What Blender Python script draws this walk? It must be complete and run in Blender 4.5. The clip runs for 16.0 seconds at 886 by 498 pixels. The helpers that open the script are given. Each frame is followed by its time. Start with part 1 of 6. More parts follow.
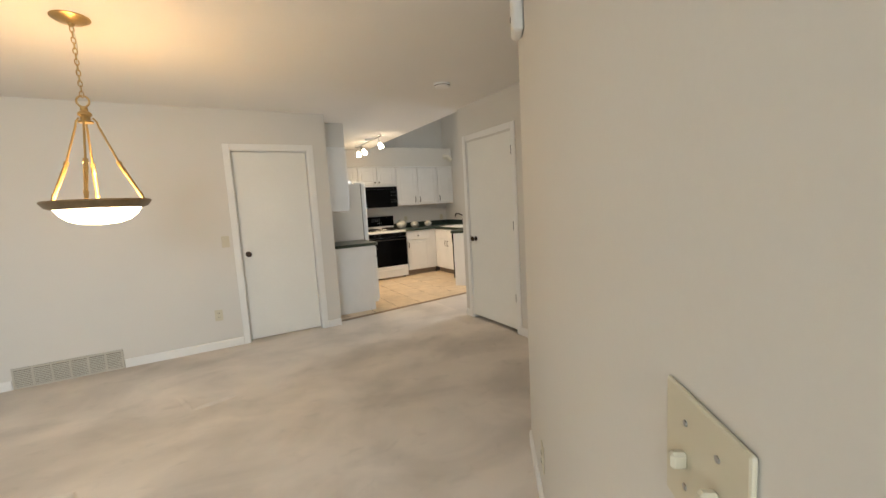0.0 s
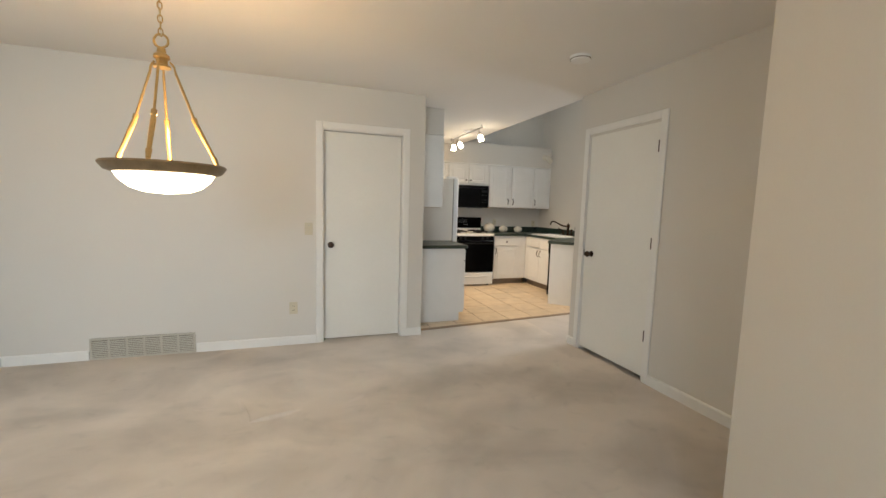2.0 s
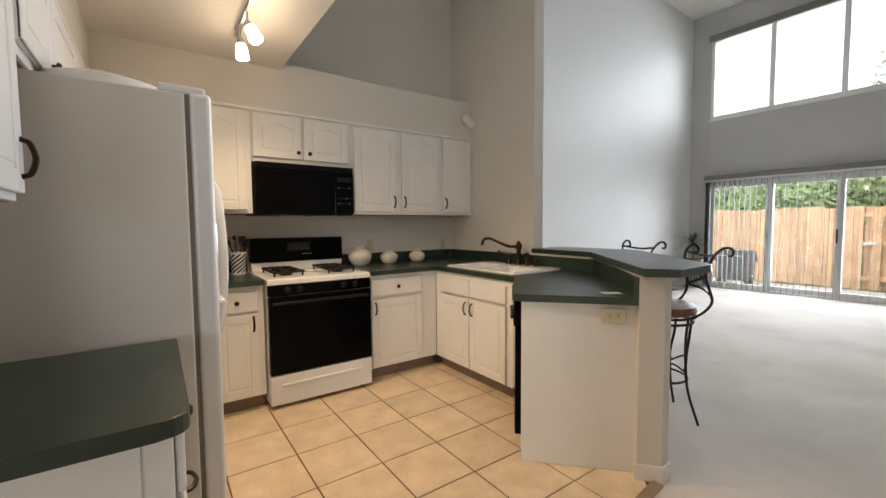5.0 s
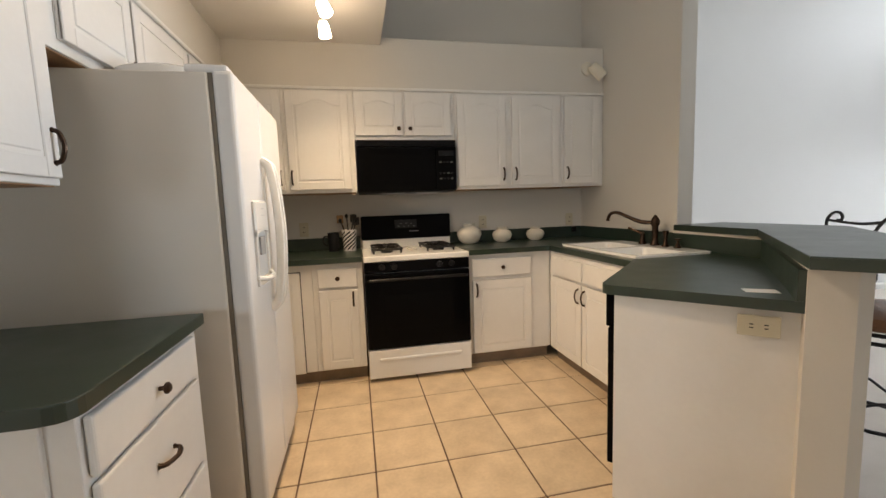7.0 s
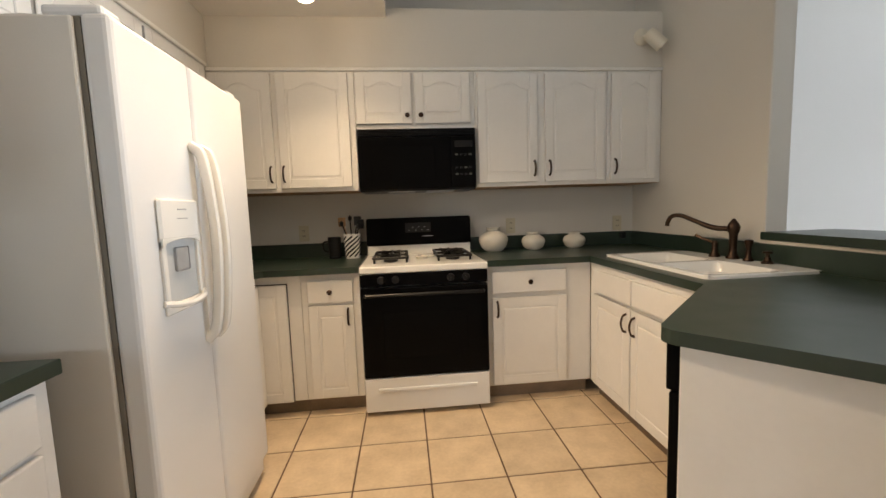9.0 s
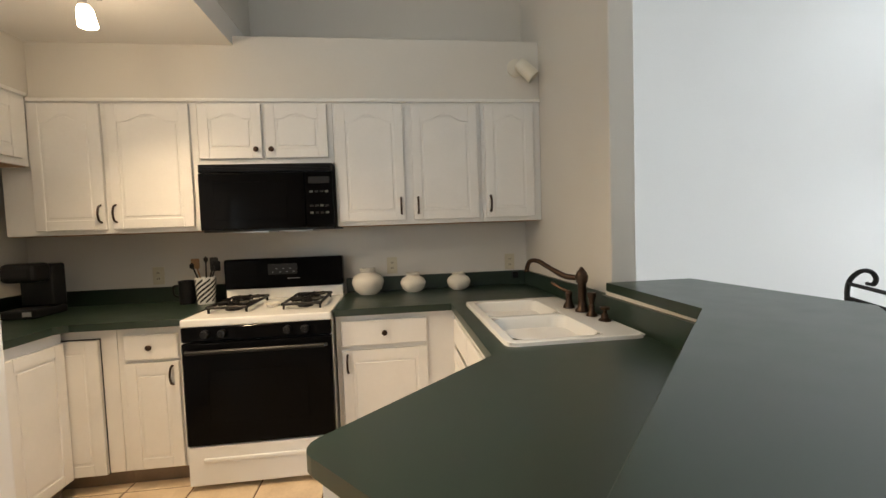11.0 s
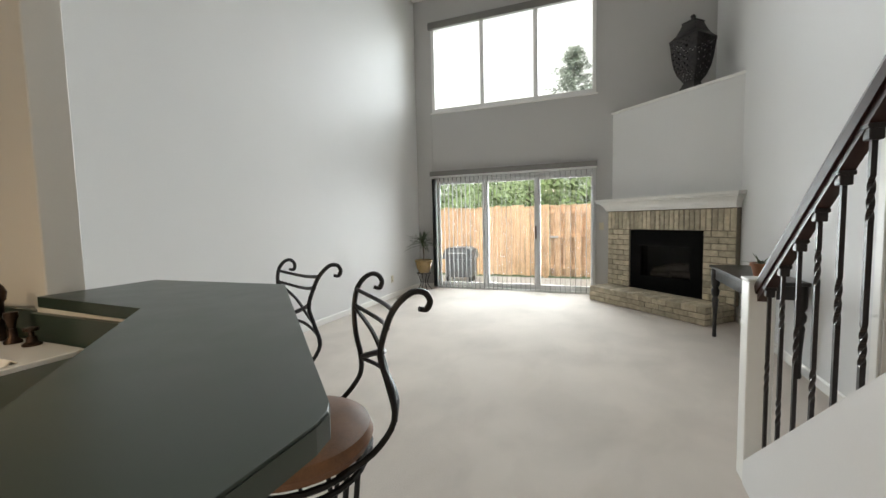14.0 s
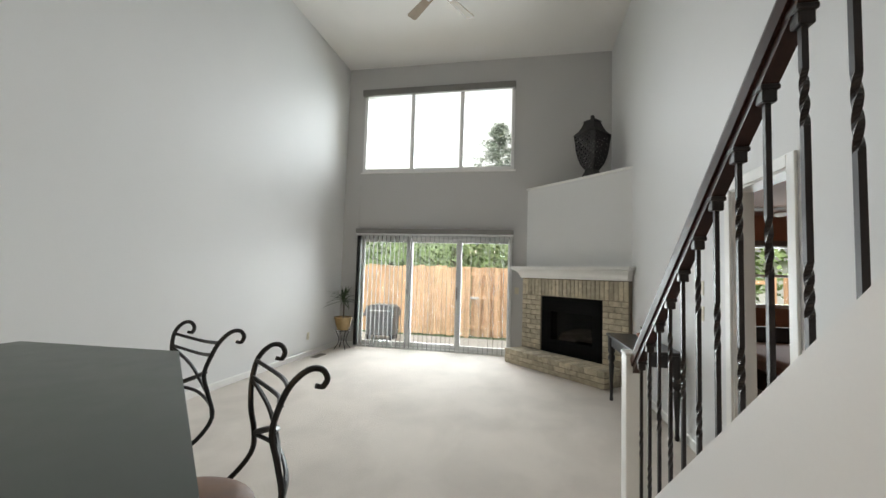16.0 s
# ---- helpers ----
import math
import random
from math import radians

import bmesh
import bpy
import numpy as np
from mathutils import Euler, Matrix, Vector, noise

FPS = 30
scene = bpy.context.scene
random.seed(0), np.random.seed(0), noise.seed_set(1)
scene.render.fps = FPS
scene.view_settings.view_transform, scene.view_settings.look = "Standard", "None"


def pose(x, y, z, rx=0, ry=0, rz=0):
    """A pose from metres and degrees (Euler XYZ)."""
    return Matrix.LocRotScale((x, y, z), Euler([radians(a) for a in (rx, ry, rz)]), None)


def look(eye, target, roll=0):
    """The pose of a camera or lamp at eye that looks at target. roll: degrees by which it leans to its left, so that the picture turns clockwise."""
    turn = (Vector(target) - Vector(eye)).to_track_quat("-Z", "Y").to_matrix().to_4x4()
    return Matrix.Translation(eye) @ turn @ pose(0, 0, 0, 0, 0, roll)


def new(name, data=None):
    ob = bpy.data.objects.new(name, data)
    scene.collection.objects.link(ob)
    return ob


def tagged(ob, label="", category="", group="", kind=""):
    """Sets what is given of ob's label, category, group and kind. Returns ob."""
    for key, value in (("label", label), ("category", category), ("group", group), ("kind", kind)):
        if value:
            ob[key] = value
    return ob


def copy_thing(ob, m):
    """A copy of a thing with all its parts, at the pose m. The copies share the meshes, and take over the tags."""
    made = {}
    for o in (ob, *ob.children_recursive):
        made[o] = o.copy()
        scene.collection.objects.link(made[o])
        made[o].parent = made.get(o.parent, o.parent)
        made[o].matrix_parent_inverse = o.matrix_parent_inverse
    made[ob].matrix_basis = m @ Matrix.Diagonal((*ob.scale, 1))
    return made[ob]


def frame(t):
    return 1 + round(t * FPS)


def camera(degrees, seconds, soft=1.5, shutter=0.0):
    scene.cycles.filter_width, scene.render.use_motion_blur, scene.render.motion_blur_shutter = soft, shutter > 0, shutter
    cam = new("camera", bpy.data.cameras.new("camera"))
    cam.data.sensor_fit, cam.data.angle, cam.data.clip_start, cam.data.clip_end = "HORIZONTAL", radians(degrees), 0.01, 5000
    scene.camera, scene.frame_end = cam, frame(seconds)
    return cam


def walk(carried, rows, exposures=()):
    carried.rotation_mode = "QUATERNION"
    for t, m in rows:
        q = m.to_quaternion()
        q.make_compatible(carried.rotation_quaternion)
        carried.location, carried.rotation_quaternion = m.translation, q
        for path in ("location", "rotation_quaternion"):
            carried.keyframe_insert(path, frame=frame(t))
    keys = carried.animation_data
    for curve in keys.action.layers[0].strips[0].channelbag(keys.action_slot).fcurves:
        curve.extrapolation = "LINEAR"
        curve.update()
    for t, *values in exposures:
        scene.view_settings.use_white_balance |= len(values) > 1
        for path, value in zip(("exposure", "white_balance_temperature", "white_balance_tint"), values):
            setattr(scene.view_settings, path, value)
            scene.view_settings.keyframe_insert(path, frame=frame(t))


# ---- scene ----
cam = camera(95.2, 16.0)
PATH = [
    (0, (-2.843, -7.834, 1.387), (-1.868, -6.102, 1.16), -3.3),
    (0.5, (-2.851, -7.779, 1.377), (-2.134, -5.927, 1.135), -2.4),
    (1, (-2.889, -7.704, 1.377), (-2.351, -5.796, 1.112), -1.3),
    (1.5, (-2.851, -7.476, 1.354), (-2.252, -5.587, 1.087), 0.6),
    (2, (-2.798, -7.097, 1.352), (-2.143, -5.218, 1.147), 1.7),
    (2.5, (-2.618, -6.282, 1.356), (-1.963, -4.396, 1.239), -0.5),
    (3, (-2.326, -5.499, 1.363), (-1.716, -3.596, 1.295), -0.6),
    (3.5, (-2.027, -4.699, 1.333), (-0.928, -3.03, 1.258), -0.8),
    (3.7, (-1.934, -4.407, 1.32), (-0.69, -2.843, 1.236), -0.0),
    (5.8, (-0.561, -3.52, 1.272), (0.35, -1.744, 1.139), -1.3),
    (6, (-0.529, -3.49, 1.27), (0.282, -1.666, 1.146), -1.5),
    (6.5, (-0.449, -3.446, 1.26), (0.148, -1.542, 1.117), -2.1),
    (7, (-0.409, -3.532, 1.25), (0.0, -1.586, 1.037), -2.0),
    (7.5, (-0.406, -3.599, 1.22), (-0.102, -1.64, 0.958), -1.9),
    (8, (-0.397, -3.476, 1.236), (-0.08, -1.515, 1.001), -2.2),
    (8.2, (-0.368, -3.379, 1.236), (-0.03, -1.419, 1.023), -2.4),
    (10.3, (0.497, -2.859, 1.301), (0.33, -0.874, 1.118), -2.0),
    (10.5, (0.582, -2.87, 1.326), (0.408, -0.885, 1.159), -2.2),
    (11, (0.74, -2.904, 1.334), (0.972, -0.92, 1.237), -2.0),
    (11.5, (0.861, -2.881, 1.316), (1.709, -1.071, 1.246), -2.5),
    (12, (0.876, -2.874, 1.312), (2.107, -1.301, 1.206), -2.1),
    (12.5, (0.877, -2.911, 1.325), (2.312, -1.524, 1.2), -0.9),
    (13, (0.881, -2.95, 1.32), (2.48, -1.754, 1.199), -0.9),
    (13.5, (0.887, -3.007, 1.317), (2.629, -2.033, 1.194), -1.2),
    (14, (0.89, -3.064, 1.311), (2.742, -2.321, 1.164), -1.3),
    (14.5, (0.883, -3.102, 1.298), (2.795, -2.541, 1.115), -1.4),
    (15, (0.881, -3.127, 1.273), (2.82, -2.667, 1.106), -1.0),
    (15.5, (0.851, -3.15, 1.34), (2.806, -2.733, 1.3), 0.4),
    (16, (0.817, -3.159, 1.387), (2.773, -2.756, 1.512), 1.8),
]
EXPO = [(0.0, 0.72, 6700, 11), (1.5, 0.68, 6600, 11), (2.5, 0.68, 6300, 10), (3.7, 0.58, 6200, 12), (5.8, 0.36, 7200, 16), (6.5, 0.44, 7000, 15), (8.2, 0.48, 6950, 15), (10.3, 0.6, 6900, 12), (11.0, 0.78, 6900, 12), (11.5, 0.7, 7900, 16), (12.0, 0.44, 7800, 17), (13.0, 0.42, 7250, 13), (16.0, 0.33, 7100, 12)]
walk(cam, [(t, look(eye, target, roll)) for t, eye, target, roll in PATH], EXPO)

# ---- world and daylight ----
world = bpy.data.worlds.new("world")
scene.world = world
world.use_nodes = True
wn = world.node_tree.nodes
sky = wn.new("ShaderNodeTexSky")
sky.sky_type = "NISHITA"
sky.sun_disc = False
sky.sun_elevation = radians(66)
sky.sun_rotation = radians(-66)
sky.air_density, sky.dust_density, sky.ozone_density = 1.0, 4.0, 1.0
wn["Background"].inputs["Strength"].default_value = 0.15
overcast = wn.new("ShaderNodeHueSaturation")
overcast.inputs["Saturation"].default_value, overcast.inputs["Value"].default_value = 0.14, 2.4
world.node_tree.links.new(sky.outputs["Color"], overcast.inputs["Color"])
world.node_tree.links.new(overcast.outputs["Color"], wn["Background"].inputs["Color"])

sun = new("sun", bpy.data.lights.new("sun", "SUN"))
sun.data.energy, sun.data.angle, sun.data.color = 0.8, radians(14), (1.0, 0.96, 0.9)
sun.matrix_world = look((-9, 4, 22), (0, 0, 0))
SPOT_POWER, PENDANT_POWER = 31, 11.8


def window_light(name, x, y, z, rz, w, h, power, colour, tilt=90):
    ob = new(name, bpy.data.lights.new(name, "AREA"))
    ob.data.shape, ob.data.size, ob.data.size_y, ob.data.energy, ob.data.color = "RECTANGLE", w, h, power, colour
    ob.data.spread = radians(118)
    ob.matrix_world = pose(x, y, z, tilt, 0, rz)
    return ob


# sky light in the openings of the great room and of the entry window
DAY = (0.78, 0.90, 1.0)
window_light("window_light_high", 8.42, -1.5, 4.15, 90, 2.75, 1.6, 66, DAY, 77)
window_light("window_light_door", 8.50, -1.5, 1.22, 90, 2.6, 2.1, 165, DAY, 79)
window_light("window_light_entry", -4.2, -9.2, 1.6, 0, 1.3, 1.5, 28, (0.76, 0.90, 1.0), 74)
window_light("window_light_bedroom", 8.1, -7.06, 1.52, 90, 1.1, 1.1, 22, DAY)
# ---- materials ----
M = {}


def mat(name, colour, rough=0.6, metal=0.0, vary=0.06, scale=3.0, grain=120.0, bump=0.0, bump_scale=200.0, spec=0.5, coat=0.0, piece=0.0, tint=None):
    """Principled surface: broad mottling, fine grain, roughness variation and fine relief, in object space metres."""
    m = bpy.data.materials.new(name)
    m.use_nodes = True
    nt = m.node_tree
    n, l = nt.nodes, nt.links
    b = n["Principled BSDF"]
    tc = n.new("ShaderNodeNewGeometry")
    big = n.new("ShaderNodeTexNoise")
    big.inputs["Scale"].default_value, big.inputs["Detail"].default_value = scale, 5.0
    fine = n.new("ShaderNodeTexNoise")
    fine.inputs["Scale"].default_value, fine.inputs["Detail"].default_value = grain, 3.0
    l.new(tc.outputs["Position"], big.inputs["Vector"])
    l.new(tc.outputs["Position"], fine.inputs["Vector"])
    add = n.new("ShaderNodeMath")
    add.operation = "ADD"
    l.new(big.outputs["Fac"], add.inputs[0])
    half = n.new("ShaderNodeMath")
    half.operation = "MULTIPLY"
    half.inputs[1].default_value = 0.4
    l.new(fine.outputs["Fac"], half.inputs[0])
    l.new(half.outputs[0], add.inputs[1])
    ramp = n.new("ShaderNodeMapRange")
    ramp.inputs["From Min"].default_value, ramp.inputs["From Max"].default_value = 0.4, 1.0
    l.new(add.outputs[0], ramp.inputs["Value"])
    mix = n.new("ShaderNodeMix")
    mix.data_type = "RGBA"
    lo = [c * (1 - vary) for c in colour]
    hi = [min(1, c * (1 + vary)) for c in (tint or colour)]
    mix.inputs["A"].default_value, mix.inputs["B"].default_value = (*lo, 1), (*hi, 1)
    l.new(ramp.outputs["Result"], mix.inputs["Factor"])
    out = mix.outputs["Result"]
    if piece:
        info = n.new("ShaderNodeObjectInfo")
        hsv = n.new("ShaderNodeHueSaturation")
        pr = n.new("ShaderNodeMapRange")
        pr.inputs["To Min"].default_value, pr.inputs["To Max"].default_value = 1 - piece, 1 + piece
        l.new(info.outputs["Random"], pr.inputs["Value"])
        l.new(pr.outputs["Result"], hsv.inputs["Value"])
        l.new(out, hsv.inputs["Color"])
        out = hsv.outputs["Color"]
    l.new(out, b.inputs["Base Color"])
    rr = n.new("ShaderNodeMapRange")
    rr.inputs["To Min"].default_value, rr.inputs["To Max"].default_value = max(0.02, rough - 0.06), min(1, rough + 0.06)
    l.new(big.outputs["Fac"], rr.inputs["Value"])
    l.new(rr.outputs["Result"], b.inputs["Roughness"])
    b.inputs["Metallic"].default_value = metal
    b.inputs["Specular IOR Level"].default_value = spec
    b.inputs["Coat Weight"].default_value = coat
    if bump:
        bn = n.new("ShaderNodeTexNoise")
        bn.inputs["Scale"].default_value, bn.inputs["Detail"].default_value = bump_scale, 4.0
        l.new(tc.outputs["Position"], bn.inputs["Vector"])
        bp = n.new("ShaderNodeBump")
        bp.inputs["Strength"].default_value, bp.inputs["Distance"].default_value = bump, 0.004
        l.new(bn.outputs["Fac"], bp.inputs["Height"])
        l.new(bp.outputs["Normal"], b.inputs["Normal"])
    M[name] = m
    return m


def glow(name, colour, strength):
    m = bpy.data.materials.new(name)
    m.use_nodes = True
    b = m.node_tree.nodes["Principled BSDF"]
    b.inputs["Base Color"].default_value = (*colour, 1)
    b.inputs["Emission Color"].default_value = (*colour, 1)
    b.inputs["Emission Strength"].default_value = strength
    M[name] = m
    return m


def clear_glass(name, tint=(1, 1, 1), mirror=0.08):
    """Thin window glass: clear with a faint gloss."""
    m = bpy.data.materials.new(name)
    m.use_nodes = True
    n, l = m.node_tree.nodes, m.node_tree.links
    n.remove(n["Principled BSDF"])
    t, g, x = n.new("ShaderNodeBsdfTransparent"), n.new("ShaderNodeBsdfGlossy"), n.new("ShaderNodeMixShader")
    t.inputs["Color"].default_value = (*tint, 1)
    g.inputs["Roughness"].default_value = 0.02
    x.inputs["Fac"].default_value = mirror
    l.new(t.outputs[0], x.inputs[1])
    l.new(g.outputs[0], x.inputs[2])
    l.new(x.outputs[0], n["Material Output"].inputs["Surface"])
    M[name] = m
    return m


mat("wall_paint", (0.67, 0.643, 0.595), 0.62, vary=0.025, scale=1.2, grain=90, bump=0.04, bump_scale=260, spec=0.3)
mat("great_wall_paint", (0.72, 0.72, 0.715), 0.52, vary=0.025, scale=1.0, grain=90, bump=0.035, bump_scale=260, spec=0.28)
# wall paint greyed: the shade of the backlit window side is in the colour
mat("window_wall_shade", (0.52, 0.51, 0.50), 0.6, vary=0.025, scale=1.2, grain=90, bump=0.04, bump_scale=260, spec=0.3)
mat("ceiling_paint", (0.78, 0.76, 0.73), 0.85, vary=0.02, scale=1.5, grain=70, bump=0.35, bump_scale=120, spec=0.2)
mat("trim_paint", (0.80, 0.79, 0.76), 0.4, vary=0.03, scale=4, grain=60, bump=0.03)
mat("door_paint", (0.80, 0.79, 0.74), 0.45, vary=0.03, scale=2, grain=40, bump=0.05, bump_scale=60)
mat("cabinet_paint", (0.80, 0.79, 0.77), 0.38, vary=0.035, scale=5, grain=50, bump=0.05, bump_scale=90)
mat("appliance_white", (0.78, 0.79, 0.80), 0.3, vary=0.02, scale=3, grain=200, bump=0.08, bump_scale=420)
mat("appliance_body", (0.74, 0.71, 0.66), 0.42, vary=0.03, scale=3, grain=200, bump=0.14, bump_scale=380)
mat("enamel_white", (0.82, 0.82, 0.80), 0.18, vary=0.02, scale=6, grain=80)
mat("appliance_black", (0.003, 0.003, 0.0035), 0.10, vary=0.2, scale=6, grain=80, spec=0.06)
mat("black_plastic", (0.010, 0.010, 0.011), 0.35, vary=0.2, scale=20, grain=80, spec=0.3)
mat("grill_cover", (0.09, 0.09, 0.095), 0.5, vary=0.15, scale=20, grain=80)
mat("laminate_green", (0.014, 0.030, 0.0195), 0.34, vary=0.22, scale=9, grain=420, bump=0.03, bump_scale=700, spec=0.8)
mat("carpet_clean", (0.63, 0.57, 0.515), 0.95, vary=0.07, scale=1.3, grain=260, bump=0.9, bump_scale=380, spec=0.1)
mat("carpet", (0.70, 0.63, 0.56), 0.95, vary=0.10, scale=1.6, grain=260, bump=0.9, bump_scale=380, spec=0.1)
mat("tile_ceramic", (0.66, 0.51, 0.345), 0.35, vary=0.12, scale=7, grain=60, bump=0.08, bump_scale=40, piece=0.05, tint=(0.74, 0.60, 0.43))
mat("grout", (0.16, 0.10, 0.065), 0.9, vary=0.2, scale=9, grain=150, bump=0.4)
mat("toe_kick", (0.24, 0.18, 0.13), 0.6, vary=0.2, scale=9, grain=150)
mat("bronze_dark", (0.055, 0.034, 0.024), 0.36, metal=0.9, vary=0.3, scale=40, grain=200)
mat("iron_black", (0.012, 0.011, 0.011), 0.42, metal=0.5, vary=0.3, scale=30, grain=200, bump=0.1, bump_scale=300)
mat("iron_brown", (0.016, 0.010, 0.009), 0.45, metal=0.2, vary=0.3, scale=30, grain=200)
mat("wood_dark", (0.036, 0.014, 0.010), 0.45, vary=0.35, scale=14, grain=120, spec=0.3, coat=0.03)
mat("wood_black", (0.010, 0.007, 0.006), 0.3, vary=0.35, scale=14, grain=120)
mat("brass", (0.48, 0.33, 0.14), 0.32, metal=0.85, vary=0.15, scale=20, grain=120)
mat("pendant_rim", (0.22, 0.155, 0.085), 0.4, metal=0.6, vary=0.2, scale=20, grain=120)
mat("brick_cream", (0.42, 0.365, 0.27), 0.85, vary=0.22, scale=14, grain=90, bump=0.6, bump_scale=110, piece=0.22, tint=(0.52, 0.455, 0.34))
mat("mortar", (0.23, 0.20, 0.16), 0.95, vary=0.2, scale=20, grain=150, bump=0.6)
mat("firebox_black", (0.004, 0.004, 0.004), 0.75, vary=0.3, scale=12, grain=100, spec=0.08)
mat("log_grey", (0.17, 0.14, 0.11), 0.9, vary=0.5, scale=18, grain=90, bump=0.9, bump_scale=60)
mat("vinyl_white", (0.80, 0.80, 0.79), 0.4, vary=0.02, scale=5, grain=80)
# off-white vanes, their backlit shade put into a near-black colour
mat("blind_vane_backlit", (0.055, 0.054, 0.05), 0.85, vary=0.05, scale=8, grain=80)
mat("valance_grey", (0.20, 0.19, 0.18), 0.7, vary=0.08, scale=8, grain=300, bump=0.3, bump_scale=500)
mat("fence_wood", (0.60, 0.36, 0.21), 0.8, vary=0.16, scale=5, grain=60, bump=0.3, bump_scale=90, piece=0.16, tint=(0.69, 0.44, 0.27))
mat("concrete", (0.42, 0.40, 0.37), 0.9, vary=0.12, scale=3, grain=90, bump=0.4, bump_scale=150)
mat("grass", (0.065, 0.11, 0.03), 0.9, vary=0.4, scale=3, grain=90, bump=0.9, bump_scale=120)
mat("leaf_green", (0.085, 0.15, 0.04), 0.6, vary=0.45, scale=1.5, grain=20, tint=(0.16, 0.24, 0.08))
# conifer green paled, with the haze of distance mixed into the colour
mat("leaf_conifer_haze", (0.24, 0.29, 0.25), 0.7, vary=0.4, scale=2, grain=20)
mat("leaf_plant", (0.055, 0.080, 0.035), 0.5, vary=0.4, scale=12, grain=60)
mat("bark", (0.09, 0.065, 0.045), 0.9, vary=0.3, scale=12, grain=60, bump=0.8, bump_scale=40)
mat("leather_brown", (0.19, 0.082, 0.034), 0.45, vary=0.35, scale=9, grain=160, bump=0.25, bump_scale=260)
mat("pot_glaze", (0.29, 0.195, 0.085), 0.25, vary=0.25, scale=14, grain=60)
mat("terracotta", (0.32, 0.14, 0.075), 0.8, vary=0.2, scale=18, grain=90, bump=0.3)
mat("soil", (0.03, 0.022, 0.016), 0.95, vary=0.4, scale=40, grain=150, bump=0.9)
mat("ceramic_cream", (0.74, 0.70, 0.62), 0.22, vary=0.04, scale=12, grain=90)
mat("plate_ivory", (0.60, 0.55, 0.42), 0.4, vary=0.03, scale=12, grain=90)
mat("spot_ivory", (0.72, 0.68, 0.58), 0.4, vary=0.03, scale=12, grain=90)
mat("lantern_iron", (0.035, 0.032, 0.032), 0.5, metal=0.4, vary=0.4, scale=20, grain=90, bump=0.3)
mat("bedroom_paint", (0.42, 0.235, 0.155), 0.7, vary=0.04, scale=2, grain=90, bump=0.1)
mat("bedding", (0.55, 0.47, 0.45), 0.9, vary=0.08, scale=6, grain=200, bump=0.4)
mat("register_tan", (0.50, 0.47, 0.40), 0.5, vary=0.06, scale=12, grain=90)
mat("register_dark", (0.20, 0.18, 0.15), 0.7, vary=0.1, scale=12, grain=90)
mat("wood_tan", (0.35, 0.20, 0.10), 0.6, vary=0.25, scale=18, grain=90)
mat("fan_wood", (0.30, 0.22, 0.15), 0.5, vary=0.15, scale=10, grain=70)
mat("threshold_wood", (0.30, 0.21, 0.13), 0.5, vary=0.2, scale=10, grain=90)
mat("steel", (0.45, 0.45, 0.45), 0.3, metal=0.9, vary=0.1, scale=20, grain=120)
mat("recess_shade", (0.52, 0.54, 0.55), 0.45, vary=0.06, scale=12, grain=90)
mat("panel_print", (0.09, 0.10, 0.09), 0.5, vary=0.08, scale=20, grain=120)
mat("grey_plastic", (0.33, 0.34, 0.35), 0.45, vary=0.08, scale=20, grain=120)
mat("siding", (0.50, 0.50, 0.49), 0.7, vary=0.05, scale=3, grain=60)
mat("roof_shingle", (0.10, 0.10, 0.10), 0.9, vary=0.25, scale=6, grain=60)
mat("bulb_glass", (0.85, 0.82, 0.75), 0.3, vary=0.02)


def soil_carpet(m, amount):
    """Darker trodden patches and lighter brushed streaks over the pile."""
    n, l = m.node_tree.nodes, m.node_tree.links
    b = n["Principled BSDF"]
    src = b.inputs["Base Color"].links[0].from_socket
    geo = n.new("ShaderNodeNewGeometry")
    mp = n.new("ShaderNodeMapping")
    mp.inputs["Scale"].default_value, mp.inputs["Rotation"].default_value = (1.0, 1.35, 1.0), (0, 0, 0.5)
    l.new(geo.outputs["Position"], mp.inputs["Vector"])
    t = n.new("ShaderNodeTexNoise")
    t.inputs["Scale"].default_value, t.inputs["Detail"].default_value, t.inputs["Distortion"].default_value = 1.5, 8.0, 0.45
    l.new(mp.outputs["Vector"], t.inputs["Vector"])
    r = n.new("ShaderNodeMapRange")
    r.inputs["From Min"].default_value, r.inputs["From Max"].default_value = 0.42, 0.68
    r.inputs["To Min"].default_value, r.inputs["To Max"].default_value = 1.06, 1.0 - amount
    l.new(t.outputs["Fac"], r.inputs["Value"])
    hs = n.new("ShaderNodeHueSaturation")
    l.new(src, hs.inputs["Color"])
    # small scattered smudges
    t2 = n.new("ShaderNodeTexNoise")
    t2.inputs["Scale"].default_value, t2.inputs["Detail"].default_value, t2.inputs["Distortion"].default_value = 6.5, 5.0, 0.8
    l.new(mp.outputs["Vector"], t2.inputs["Vector"])
    r2 = n.new("ShaderNodeMapRange")
    r2.inputs["From Min"].default_value, r2.inputs["From Max"].default_value = 0.60, 0.74
    r2.inputs["To Min"].default_value, r2.inputs["To Max"].default_value = 1.0, 1.0 - 0.5 * amount
    l.new(t2.outputs["Fac"], r2.inputs["Value"])
    mul = n.new("ShaderNodeMath")
    mul.operation = "MULTIPLY"
    l.new(r.outputs["Result"], mul.inputs[0])
    l.new(r2.outputs["Result"], mul.inputs[1])
    l.new(mul.outputs["Value"], hs.inputs["Value"])
    l.new(hs.outputs["Color"], b.inputs["Base Color"])


soil_carpet(M["carpet"], 0.18)
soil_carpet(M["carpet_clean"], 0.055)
clear_glass("pane_glass", (0.98, 1.0, 0.99), 0.05)
clear_glass("fire_glass", (0.65, 0.65, 0.65), 0.012)
glow("bowl_glow", (1.0, 0.80, 0.52), 7.0)
glow("spot_glow", (1.0, 0.80, 0.55), 22.0)


